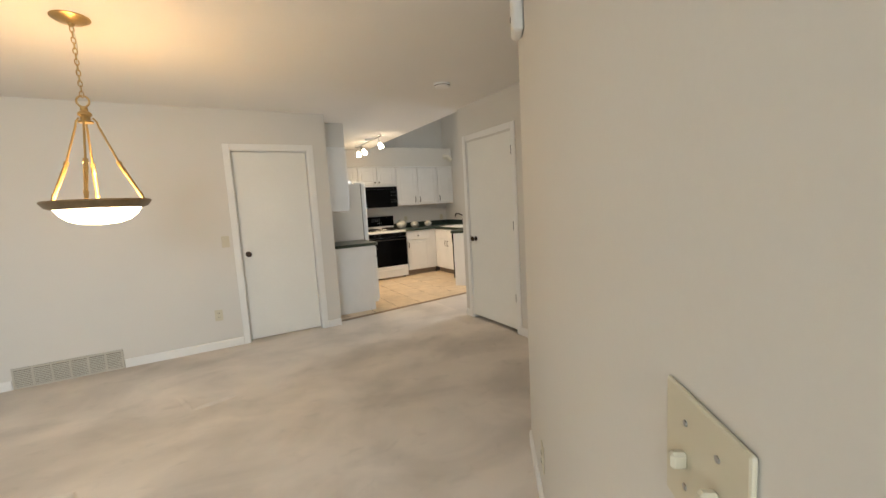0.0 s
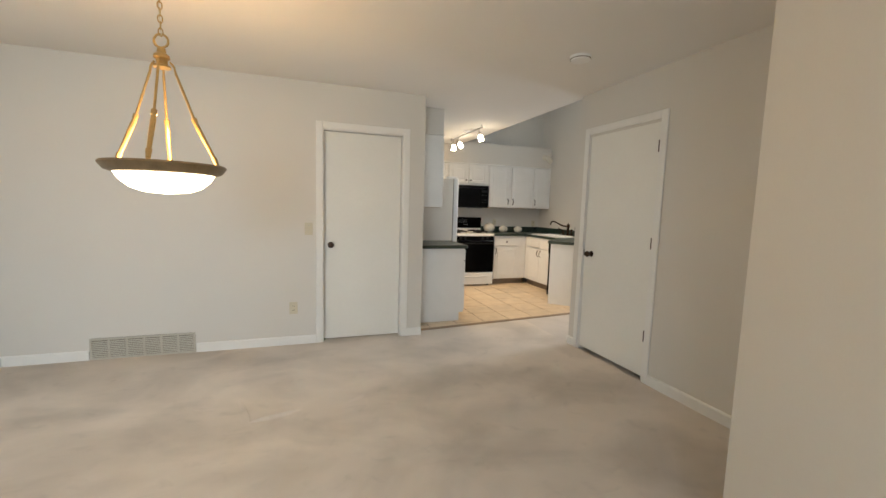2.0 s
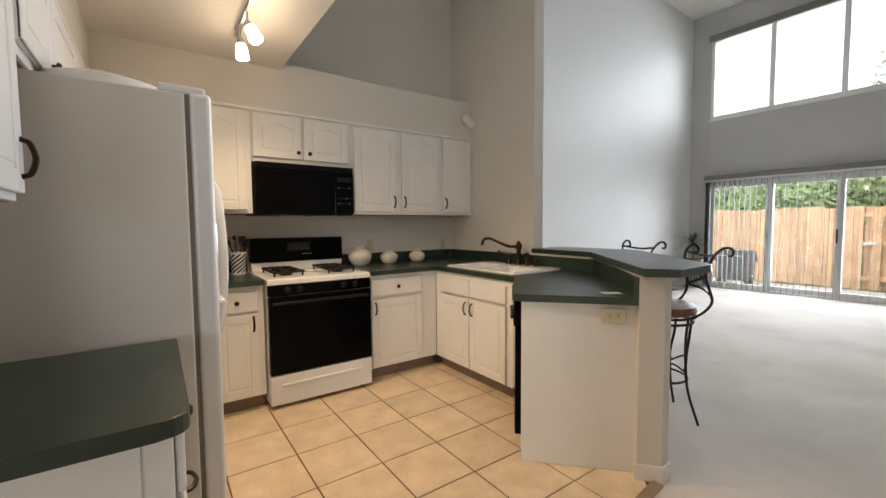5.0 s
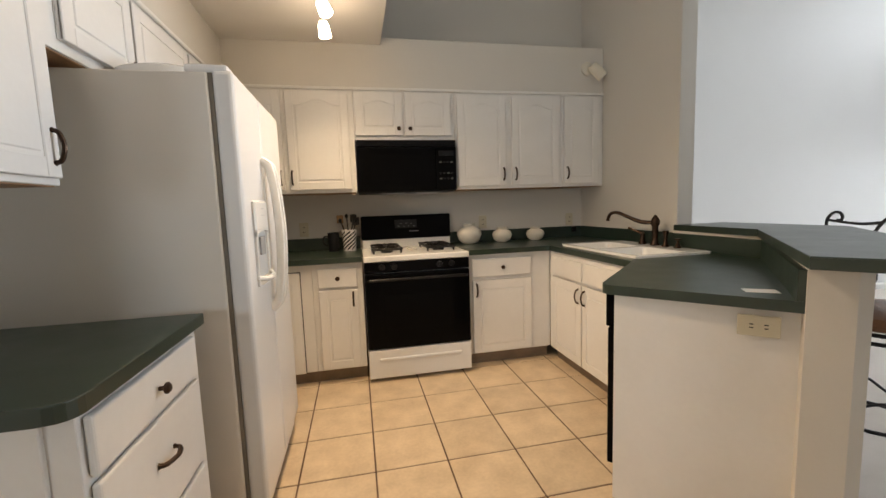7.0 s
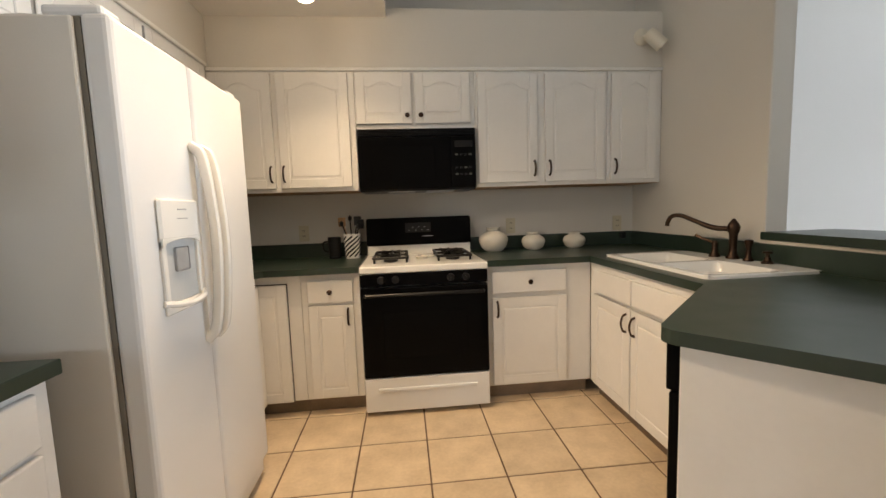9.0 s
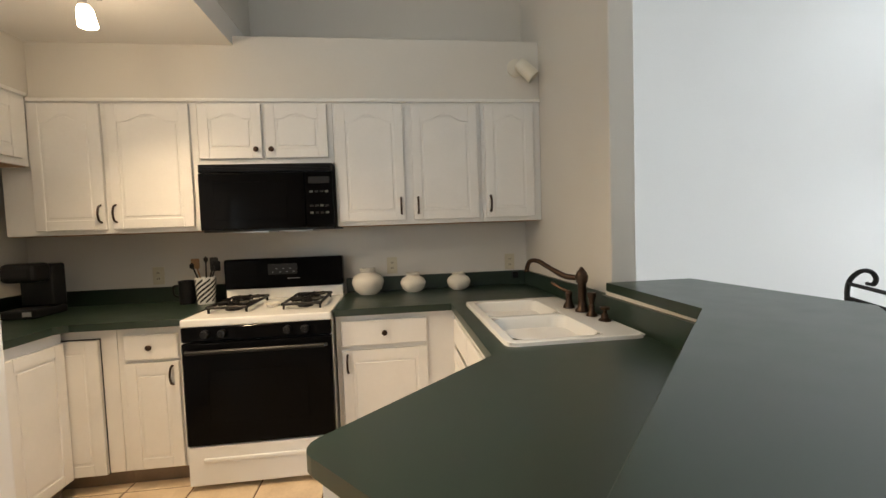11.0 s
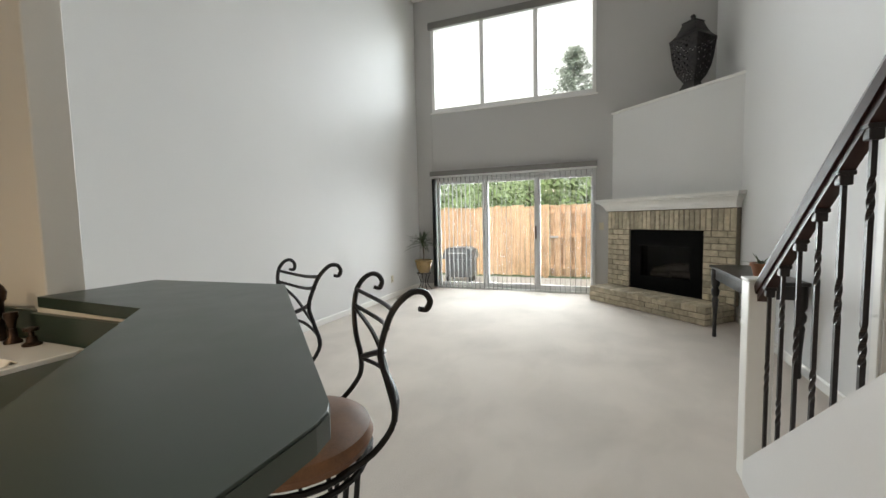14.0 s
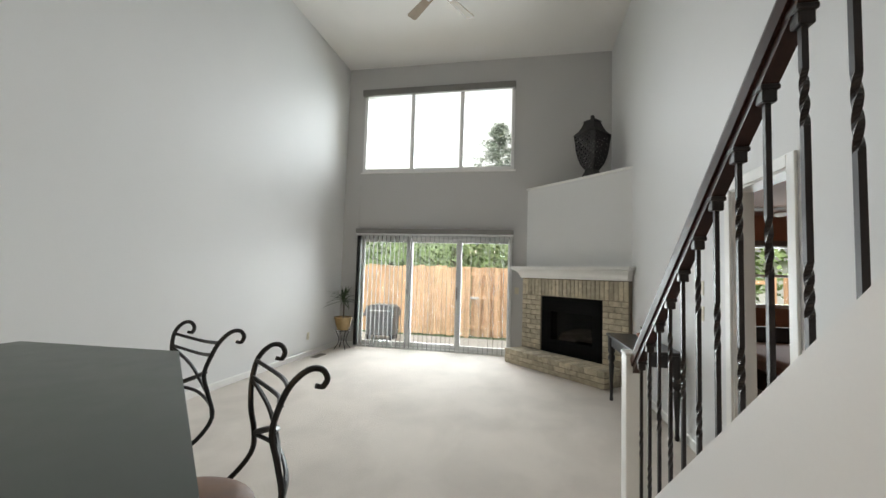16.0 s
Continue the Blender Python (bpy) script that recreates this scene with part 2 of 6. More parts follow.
# ---- building helpers ----
def box(bm, x0, y0, z0, x1, y1, z1, bevel=0.0, seg=1, m=None):
    r = bmesh.ops.create_cube(bm, size=1.0)
    vs = r["verts"]
    for v in vs:
        v.co = Vector((x0 + (v.co.x + 0.5) * (x1 - x0), y0 + (v.co.y + 0.5) * (y1 - y0), z0 + (v.co.z + 0.5) * (z1 - z0)))
    if m is not None:
        bmesh.ops.transform(bm, matrix=m, verts=vs)
    if bevel:
        es = list({e for v in vs for e in v.link_edges})
        bmesh.ops.bevel(bm, geom=es, offset=bevel, segments=seg, affect="EDGES", profile=0.5)
    return bm


def lathe(bm, prof, seg=24, m=None):
    """Turn a profile of (radius, z) about z."""
    rings = []
    for r, z in prof:
        if r < 1e-5:
            rings.append([bm.verts.new((0, 0, z))])
        else:
            rings.append([bm.verts.new((r * math.cos(2 * math.pi * k / seg), r * math.sin(2 * math.pi * k / seg), z)) for k in range(seg)])
    for a, b in zip(rings, rings[1:]):
        for k in range(seg):
            j = (k + 1) % seg
            if len(a) == 1 and len(b) == 1:
                continue
            if len(a) == 1:
                bm.faces.new((a[0], b[j], b[k]))
            elif len(b) == 1:
                bm.faces.new((a[k], a[j], b[0]))
            else:
                bm.faces.new((a[k], a[j], b[j], b[k]))
    if m is not None:
        bmesh.ops.transform(bm, matrix=m, verts=[v for r in rings for v in r])
    return bm


def tube(bm, pts, r, seg=8, flat=1.0, closed=False):
    """A rod of radius r (or one radius a point) swept along pts."""
    pts = [Vector(p) for p in pts]
    n = len(pts)
    rs = r if isinstance(r, (list, tuple)) else [r] * n
    rings, up = [], None
    for i, p in enumerate(pts):
        a, b = pts[max(0, i - 1)], pts[min(n - 1, i + 1)]
        if closed:
            a, b = pts[(i - 1) % n], pts[(i + 1) % n]
        d = (b - a).normalized()
        if up is None:
            up = d.orthogonal().normalized()
        up = (up - d * up.dot(d)).normalized()
        side = d.cross(up)
        rings.append([bm.verts.new(p + rs[i] * (math.cos(2 * math.pi * k / seg) * up + flat * math.sin(2 * math.pi * k / seg) * side)) for k in range(seg)])
    pairs = list(zip(rings, rings[1:])) + ([(rings[-1], rings[0])] if closed else [])
    for a, b in pairs:
        for k in range(seg):
            j = (k + 1) % seg
            bm.faces.new((a[k], a[j], b[j], b[k]))
    if not closed:
        bm.faces.new(rings[0][::-1])
        bm.faces.new(rings[-1])
    return bm


def prism(bm, poly, z0, z1, bevel=0.0, seg=2):
    """A flat polygon (x, y), counter-clockwise, given thickness from z0 to z1."""
    lo = [bm.verts.new((x, y, z0)) for x, y in poly]
    hi = [bm.verts.new((x, y, z1)) for x, y in poly]
    fs = [bm.faces.new(lo[::-1]), bm.faces.new(hi)]
    n = len(poly)
    for k in range(n):
        j = (k + 1) % n
        fs.append(bm.faces.new((lo[k], lo[j], hi[j], hi[k])))
    if bevel:
        es = list({e for v in hi + lo for e in v.link_edges if len({round(w.co.z, 5) for w in e.verts}) == 1})
        bmesh.ops.bevel(bm, geom=es, offset=bevel, segments=seg, affect="EDGES", profile=0.5)
    return bm


def arc(cx, cy, r, a0, a1, n=6):
    return [(cx + r * math.cos(radians(a0 + (a1 - a0) * k / n)), cy + r * math.sin(radians(a0 + (a1 - a0) * k / n))) for k in range(n + 1)]


def bow(pts, n=8):
    """Smooth curve (Catmull-Rom) through points."""
    pts = [Vector(p) for p in pts]
    q = [2 * pts[0] - pts[1], *pts, 2 * pts[-1] - pts[-2]]
    out = []
    for i in range(1, len(q) - 2):
        a, b, c, d = q[i - 1:i + 3]
        for k in range(n):
            t = k / n
            out.append(0.5 * (2 * b + (c - a) * t + (2 * a - 5 * b + 4 * c - d) * t * t + (3 * b - a - 3 * c + d) * t ** 3))
    return out + [pts[-1]]


def mesh(name, bm, material, smooth=False):
    bmesh.ops.recalc_face_normals(bm, faces=bm.faces)
    me = bpy.data.meshes.new(name)
    bm.to_mesh(me)
    bm.free()
    me.materials.append(M[material])
    if smooth:
        for p in me.polygons:
            p.use_smooth = True
        me.set_sharp_from_angle(angle=radians(40))
    return me


def part(name, bm, material, parent=None, label="", smooth=False, m=None):
    """Links a bmesh as one mesh object, under a thing or a part."""
    ob = new(name, mesh(name, bm, material, smooth))
    if parent is not None:
        ob.parent = parent
    if m is not None:
        ob.matrix_basis = m
    if label:
        ob["label"] = label
    return ob


def thing(name, label, category, m, group="", kind=""):
    ob = new(name)
    ob.empty_display_size = 0.1
    ob.matrix_basis = m
    return tagged(ob, label, category, group, kind)


def structure(name, bm, material, label="", category="", smooth=False):
    return tagged(part(name, bm, material, None, "", smooth), label, category, "", "structure")


B = bmesh.new

# ---- the large structure ----
CEIL, HIGH = 2.46, 5.33
BIGY, RY, WX = 0.28, -4.55, 8.0      # party wall, stair wall, window wall
KX, LX = 1.67, -1.62                 # kitchen side walls
EDGE = -0.22                         # closet wall face
LIP = -0.166                         # edge of the low ceiling

bm = box(B(), LX - 0.12, 0.0, 0, KX + 0.14, 0.12, HIGH)
structure("wall_north", bm, "wall_paint", "warm off-white painted wall behind the kitchen range", "wall")
structure("wall_great_room", box(B(), KX + 0.14, BIGY, 0, WX + 0.2, BIGY + 0.12, HIGH), "great_wall_paint", "tall white painted party wall of the great room", "wall")
structure("wall_kitchen_end", box(B(), KX + 0.03, -1.19, 0, KX + 0.152, BIGY + 0.1, HIGH, 0.004), "wall_paint", "off-white wall end between kitchen and great room", "wall")
# stove-side soffit with a ledge on top
structure("soffit_north", box(B(), LX, -0.34, 2.14, KX + 0.03, 0.0, 2.516, 0.004), "wall_paint", "painted soffit over the kitchen wall cabinets", "soffit")
structure("soffit_west", box(B(), LX, -2.63, 2.165, -1.27, -0.34, CEIL, 0.004), "wall_paint", "painted soffit over the desk cabinets", "soffit")
structure("wall_west", box(B(), LX - 0.12, -2.95, 0, LX, 0.0, HIGH), "wall_paint", "off-white painted wall behind the refrigerator", "wall")
# dining wall with the pocket door's opening
DY = -3.07
bm = B()
box(bm, -5.05, DY, 0, -2.62, DY + 0.12, CEIL)
box(bm, -1.834, DY, 0, LX, DY + 0.12, CEIL)
box(bm, -2.62, DY, 2.058, -1.834, DY + 0.12, CEIL)
structure("wall_dining", bm, "wall_paint", "beige-lit painted dining wall with a door opening", "wall")
structure("wall_dining_west", box(B(), -5.17, -9.3, 0, -5.05, DY + 0.12, CEIL), "wall_paint", "painted side wall of the dining area", "wall")
structure("wall_pocket_back", box(B(), -2.75, DY + 0.25, 0, -1.74, DY + 0.3, CEIL), "wall_paint", "plain wall behind the door", "wall")
# closet wall with door opening, and the wall along the stair
bm = B()
box(bm, EDGE, -3.80, 0, EDGE + 0.12, -3.70, CEIL)
box(bm, EDGE, -6.2, 0, EDGE + 0.12, -4.71, CEIL)
box(bm, EDGE, -4.71, 2.05, EDGE + 0.12, -3.80, CEIL)
structure("wall_closet", bm, "wall_paint", "painted wall with the closet door", "wall")
structure("wall_closet_back", box(B(), EDGE + 0.3, -4.8, 0, EDGE + 0.35, -3.82, CEIL), "wall_paint", "plain wall at the back of the closet", "wall")
# angled entry wall beside the start, and the hall behind it
bm = B()
th = radians(36.0)
ux, uy = math.sin(th), math.cos(th)
c0 = (-1.40, -6.17)
c1 = (c0[0] - 3.5 * ux, c0[1] - 3.5 * uy)
prism(bm, [c0, c1, (c1[0] + 0.13 * uy, c1[1] - 0.13 * ux), (c0[0] + 0.13 * uy, c0[1] - 0.13 * ux)], 0, CEIL)
structure("wall_entry", bm, "wall_paint", "white painted angled wall of the entry", "wall")
structure("wall_hall", box(B(), -1.30, -6.32, 0, EDGE + 0.12, -6.2, CEIL), "wall_paint", "painted wall closing the hall", "wall")
bm = B()
box(bm, -5.17, -9.12, 0, -4.9, -9.0, CEIL)
box(bm, -3.5, -9.12, 0, -2.5, -9.0, CEIL)
box(bm, -4.9, -9.12, 0, -3.5, -9.0, 0.75)
box(bm, -4.9, -9.12, 2.35, -3.5, -9.0, CEIL)
structure("wall_entry_end", bm, "wall_paint", "painted entry wall with a window", "wall")
# great room: window wall with high window and sliding door openings
WY0, WY1 = -2.92, -0.06
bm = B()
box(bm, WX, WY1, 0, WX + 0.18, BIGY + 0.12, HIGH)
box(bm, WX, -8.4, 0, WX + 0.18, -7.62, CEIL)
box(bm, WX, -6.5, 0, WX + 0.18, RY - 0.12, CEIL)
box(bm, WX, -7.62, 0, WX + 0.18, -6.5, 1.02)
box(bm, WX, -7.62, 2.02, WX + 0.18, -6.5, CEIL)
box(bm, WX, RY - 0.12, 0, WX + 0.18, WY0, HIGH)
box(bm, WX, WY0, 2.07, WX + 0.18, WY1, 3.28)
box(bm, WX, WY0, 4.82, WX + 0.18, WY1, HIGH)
structure("wall_window", bm, "window_wall_shade", "painted wall with backlit shade in its colour, high window and patio door", "wall")
# stair-side wall with the bedroom doorway
bm = B()
box(bm, -0.1, RY - 0.12, 0, 3.31, RY, HIGH)
box(bm, 3.95, RY - 0.12, 0, WX, RY, HIGH)
box(bm, 3.31, RY - 0.12, 2.03, 3.95, RY, HIGH)
structure("wall_stair", bm, "great_wall_paint", "tall white painted wall beside the stair", "wall")
structure("wall_loft", box(B(), LIP - 0.12, RY - 0.12, CEIL + 0.16, LIP - 0.004, 0.0, HIGH), "wall_paint", "painted wall above the low ceiling edge", "wall")
# ceilings
bm = prism(B(), [(-5.17, -9.12), (EDGE + 0.12, -9.12), (EDGE + 0.12, -3.70), (LIP, -3.70), (LIP, 0.0), (-5.17, 0.0)], CEIL, CEIL + 0.15)
structure("ceiling_low", bm, "ceiling_paint", "flat textured white ceiling of dining and kitchen", "ceiling")
structure("ceiling_high", box(B(), EDGE - 0.12, RY - 0.12, HIGH, WX + 0.2, BIGY + 0.12, HIGH + 0.1), "ceiling_paint", "high textured white ceiling of the great room", "ceiling")
# floors
T0, T1 = (LX, -2.92), (0.98, -2.645)     # threshold line between tile and carpet
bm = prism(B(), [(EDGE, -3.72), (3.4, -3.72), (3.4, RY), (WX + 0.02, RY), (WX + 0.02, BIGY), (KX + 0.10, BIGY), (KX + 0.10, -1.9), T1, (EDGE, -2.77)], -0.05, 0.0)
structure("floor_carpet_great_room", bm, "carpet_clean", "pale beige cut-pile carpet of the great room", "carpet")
bm = prism(B(), [(-5.05, -9.0), (-2.0, -9.0), (-1.3, -6.2), (EDGE, -6.2), (EDGE, -2.77), T0, (LX, -2.96), (-1.66, -3.0), (-5.05, -3.0)], -0.05, 0.0)
dining_carpet = structure("floor_carpet_dining", bm, "carpet", "worn beige dining carpet with traffic stains", "carpet")
structure("floor_doorways", box(box(B(), -2.58, -3.0, -0.05, -1.66, -2.8, -0.001), EDGE, -4.72, -0.05, 0.2, -3.75, -0.0015), "carpet", "beige carpet inside the doorways", "carpet")
bm = prism(B(), [T0, T1, (KX + 0.05, -1.95), (KX + 0.05, 0.02), (LX - 0.02, 0.02)], -0.05, -0.004)
floor_tiled = structure("floor_tiled", bm, "grout", "tan ceramic tile kitchen floor with dark joints", "floor")


def crease(p, q, half, high, bend=0.0):
    """A low ridge where the stretched carpet has come loose, thinning out at both ends."""
    bm, p, q, rows = B(), Vector((p[0], p[1], 0)), Vector((q[0], q[1], 0)), []
    d = (q - p).normalized()
    side = Vector((-d.y, d.x, 0))
    for i in range(13):
        f = i / 12
        s = math.sin(math.pi * (0.04 + 0.92 * f)) ** 0.6
        c = p.lerp(q, f) + side * bend * math.sin(math.pi * f) + side * 0.004 * math.sin(9 * f)
        rows.append([bm.verts.new(c + side * half * s * u + Vector((0, 0, high * s * w - 0.002))) for u, w in ((-1.6, 0), (-0.9, 0.35), (-0.15, 1), (0.25, 0.9), (0.5, 0.25), (0.62, 0))])
    for a, b in zip(rows, rows[1:]):
        for k in range(5):
            bm.faces.new((a[k], b[k], b[k + 1], a[k + 1]))
    bmesh.ops.recalc_face_normals(bm, faces=bm.faces)
    part("crease", bm, "carpet", dining_carpet, "loose carpet crease", True)


crease((-3.119, -4.49), (-2.81, -4.40), 0.022, 0.020)
crease((-3.225, -4.165), (-3.119, -4.49), 0.022, 0.014, 0.02)
crease((-4.02, -5.19), (-3.60, -5.14), 0.030, 0.020)
crease((-3.556, -5.477), (-3.62, -5.13), 0.022, 0.015)
crease((-3.48, -4.23), (-3.33, -4.232), 0.022, 0.012)
crease((-2.537, -4.397), (-2.366, -4.274), 0.022, 0.013)

# corner chimney breast at 45 degrees with a ledge on top
structure("wall_chimney", prism(B(), [(8.0, -3.17), (6.62, -4.55), (8.0, -4.55)], 1.37, 2.90), "great_wall_paint", "white painted corner chimney breast", "wall")
bm = prism(B(), [(8.0, -3.145), (6.595, -4.55), (8.0, -4.55)], 2.90, 2.935, 0.006)
structure("trim_chimney_ledge", bm, "trim_paint", "white painted ledge cap of the chimney breast", "trim")
# bedroom beyond the doorway
bm = B()
box(bm, 2.8, -8.4, 0, WX, -8.28, CEIL)
box(bm, 2.68, -8.4, 0, 2.8, RY - 0.12, CEIL)
box(bm, 2.8, RY - 0.135, 0, 3.31, RY - 0.121, CEIL)
box(bm, 3.95, RY - 0.135, 0, WX - 0.01, RY - 0.121, CEIL)
box(bm, 3.31, RY - 0.135, 2.03, 3.95, RY - 0.121, CEIL)
box(bm, WX - 0.012, -8.28, 0, WX - 0.002, -7.62, CEIL)
box(bm, WX - 0.012, -6.5, 0, WX - 0.002, RY - 0.14, CEIL)
box(bm, WX - 0.012, -7.62, 0, WX - 0.002, -6.5, 1.02)
box(bm, WX - 0.012, -7.62, 2.02, WX - 0.002, -6.5, CEIL)
structure("wall_bedroom", bm, "bedroom_paint", "terracotta-brown painted bedroom walls", "wall")
structure("ceiling_bedroom", box(B(), 2.68, -8.4, CEIL, WX, RY - 0.121, CEIL + 0.1), "bedroom_paint", "tan bedroom ceiling", "ceiling")
structure("floor_bedroom", box(B(), 2.68, -8.4, -0.05, WX, RY + 0.0, -0.002), "carpet", "beige carpet of the bedroom", "floor")

# baseboards
def baseboard(x0, y0, x1, y1, nx, ny):
    """A board 80 mm high along a wall face, standing off it along (nx, ny)."""
    d = Vector((x1 - x0, y1 - y0, 0))
    bm = B()
    t = 0.012
    prof = [(0, 0), (t, 0), (t, 0.07), (t * 0.4, 0.082), (0, 0.082)]
    a = [bm.verts.new((x0 + nx * p, y0 + ny * p, z)) for p, z in prof]
    b = [bm.verts.new((x1 + nx * p, y1 + ny * p, z)) for p, z in prof]
    for k in range(5):
        j = (k + 1) % 5
        bm.faces.new((a[k], a[j], b[j], b[k]))
    bm.faces.new(a[::-1])
    bm.faces.new(b)
    structure("baseboard", bm, "trim_paint", "white painted baseboard", "baseboard")

baseboard(-5.05, DY, -4.48, DY, 0, -1)
baseboard(-3.70, DY, -2.68, DY, 0, -1)
baseboard(-1.776, DY, LX, DY, 0, -1)
baseboard(-5.05, DY, -5.05, -9.0, 1, 0)
baseboard(EDGE, -3.70, EDGE, -3.79, -1, 0)
baseboard(EDGE, -4.715, EDGE, -6.2, -1, 0)
baseboard(c0[0], c0[1], c1[0], c1[1], -uy, ux)
baseboard(KX + 0.152, BIGY, WX, BIGY, 0, -1)
baseboard(WX, WY1 + 0.02, WX, BIGY, -1, 0)
baseboard(4.02, RY, 6.6, RY, 0, 1)
# threshold strip between tile and carpet
tv = (Vector((*T1, 0)) - Vector((*T0, 0)))
bm = box(B(), 0, -0.035, -0.002, tv.length, 0.02, 0.008, 0.004)
tr = part("trim_threshold", bm, "threshold_wood", None, "", m=Matrix.Translation((*T0, 0)) @ Matrix.Rotation(math.atan2(tv.y, tv.x), 4, "Z"))
tagged(tr, "thin brown threshold strip between tile and carpet", "threshold", "", "structure")
structure("trim_cable_cover", box(B(), WX - 0.008, -0.045, 2.18, WX - 0.0005, -0.03, 3.25, 0.002), "window_wall_shade", "thin painted cable cover on the window wall", "trim")


# ---- kitchen cabinets ----
def slab(bm, poly, y0, y1, bevel=0.0):
    """A polygon in x, z given thickness along y."""
    tmp = B()
    prism(tmp, poly, 0, 1)
    for v in tmp.verts:
        v.co = Vector((v.co.x, y0 + (y1 - y0) * v.co.z, v.co.y))
    if bevel:
        ymin = min(y0, y1)
        es = [e for e in tmp.edges if all(abs(v.co.y - ymin) < 1e-6 for v in e.verts)]
        bmesh.ops.bevel(tmp, geom=es, offset=bevel, segments=1, affect="EDGES")
    me = bpy.data.meshes.new("tmp")
    tmp.to_mesh(me)
    tmp.free()
    bm.from_mesh(me)
    bpy.data.meshes.remove(me)
    return bm


def cathedral(x0, x1, z, rise, n=10):
    """Points from right to left of an arched top edge with shoulders."""
    w = x1 - x0
    out = []
    for k in range(n + 1):
        t = 1 - k / n
        s = abs(t - 0.5) * 2
        out.append((x0 + w * t, z + rise * max(0.0, math.cos(min(1.0, s / 0.72) * math.pi / 2)) ** 1.3))
    return out


def door_bm(w, h, arch=0.0, fr=0.058):
    """A raised-panel door front, x 0..w, z 0..h, front at y = -0.02."""
    bm = B()
    box(bm, 0, -0.0145, 0, w, 0, h)
    box(bm, 0, -0.020, 0, fr, -0.008, h, 0.003)
    box(bm, w - fr, -0.020, 0, w, -0.008, h, 0.003)
    box(bm, fr - 0.001, -0.0196, 0, w - fr + 0.001, -0.008, fr, 0.003)
    top = h - fr - arch
    edge = cathedral(fr, w - fr, top, arch) if arch else [(w - fr, top), (fr, top)]
    slab(bm, [(fr - 0.001, h), (fr - 0.001, top), *edge[::-1][1:-1], (w - fr + 0.001, top), (w - fr + 0.001, h)][::-1], -0.0196, -0.008)
    return bm


def panel_bm(w, h, arch=0.0, fr=0.058):
    """The raised field inside a door's frame."""
    bm, g, top = B(), 0.012, h - fr - arch
    up = cathedral(fr + g, w - fr - g, top - g, arch) if arch else [(w - fr - g, top - g), (fr + g, top - g)]
    slab(bm, [(fr + g, fr + g), (w - fr - g, fr + g), *up], -0.0188, -0.0140, 0.004)
    return bm


def drawer_bm(w, h):
    bm = B()
    box(bm, 0, -0.018, 0, w, 0, h, 0.006, 2)
    return bm


def pull_bm():
    """A bowed bronze bar pull standing along z, 0.1 m long."""
    bm = B()
    tube(bm, bow([(0, 0, -0.048), (0, -0.018, -0.040), (0, -0.028, -0.01), (0, -0.028, 0.01), (0, -0.018, 0.040), (0, 0, 0.048)], 4), [0.0075] + [0.0055] * 19 + [0.0075], 6, 1.3)
    return bm


def knob_bm():
    bm = B()
    lathe(bm, [(0.006, 0), (0.006, 0.012), (0.015, 0.016), (0.016, 0.022), (0.010, 0.028), (0, 0.029)], 12, pose(0, 0, 0, 90, 0, 0))
    return bm


PULL, KNOB = mesh("pull", pull_bm(), "bronze_dark", True), mesh("knob", knob_bm(), "bronze_dark", True)


def fitting(data, name, parent, x, z, tilt=0.0, label=""):
    ob = new(name, data)
    ob.parent = parent
    ob.matrix_basis = pose(x, -0.019, z, 0, tilt, 0)
    if label:
        ob["label"] = label
    return ob


def cabinet(label, m, w, h, depth, doors=(), drawers=(), toe=0.0, material="cabinet_paint", group="", bottom=False, side=False):
    """A cabinet unit: x 0..w, front at y 0, back at y depth, doors and drawers standing proud of the front.
    doors: (x, z, width, height, arch, pull x, pull z); drawers: (x, z, width, height, fitting, x, z)."""
    t = thing("cabinet", label, "cabinet", m, group)
    bm = B()
    box(bm, 0, 0, toe, w, depth, h, 0.002)
    part("body", bm, material, t)
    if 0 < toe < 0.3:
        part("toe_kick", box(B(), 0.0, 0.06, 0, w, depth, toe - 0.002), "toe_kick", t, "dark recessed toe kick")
    if side:
        part("side_panel", box(B(), -0.012, 0.055, 0, 0.012, depth, h, 0.002), material, t)
    if bottom:
        part("underside", box(B(), 0.01, 0.01, toe - 0.004, w - 0.01, depth - 0.005, toe - 0.0005), "wood_tan", t, "bare wood underside")
    for x, z, dw, dh, arch, px, pz in doors:
        d = part("door", door_bm(dw, dh, arch), material, t, m=pose(x, -0.002, z))
        part("panel", panel_bm(dw, dh, arch), material, d)
        if px is not None:
            if pz < 0:
                fitting(KNOB, "knob", d, px, -pz, 0, "dark bronze knob")
            else:
                fitting(PULL, "handle", d, px, pz, 0, "dark bronze bar pull")
    for x, z, dw, dh, kind, px, pz in drawers:
        d = part("drawer", drawer_bm(dw, dh), material, t, m=pose(x, -0.002, z))
        if kind == "knob":
            fitting(KNOB, "knob", d, px, pz, 0, "dark bronze knob")
        elif kind == "pull":
            fitting(PULL, "handle", d, px, pz, 90, "dark bronze bar pull")
    return t


UP = "white painted wall cabinet with arched raised-panel doors"
LO = "white painted base cabinet with raised-panel door and drawer"
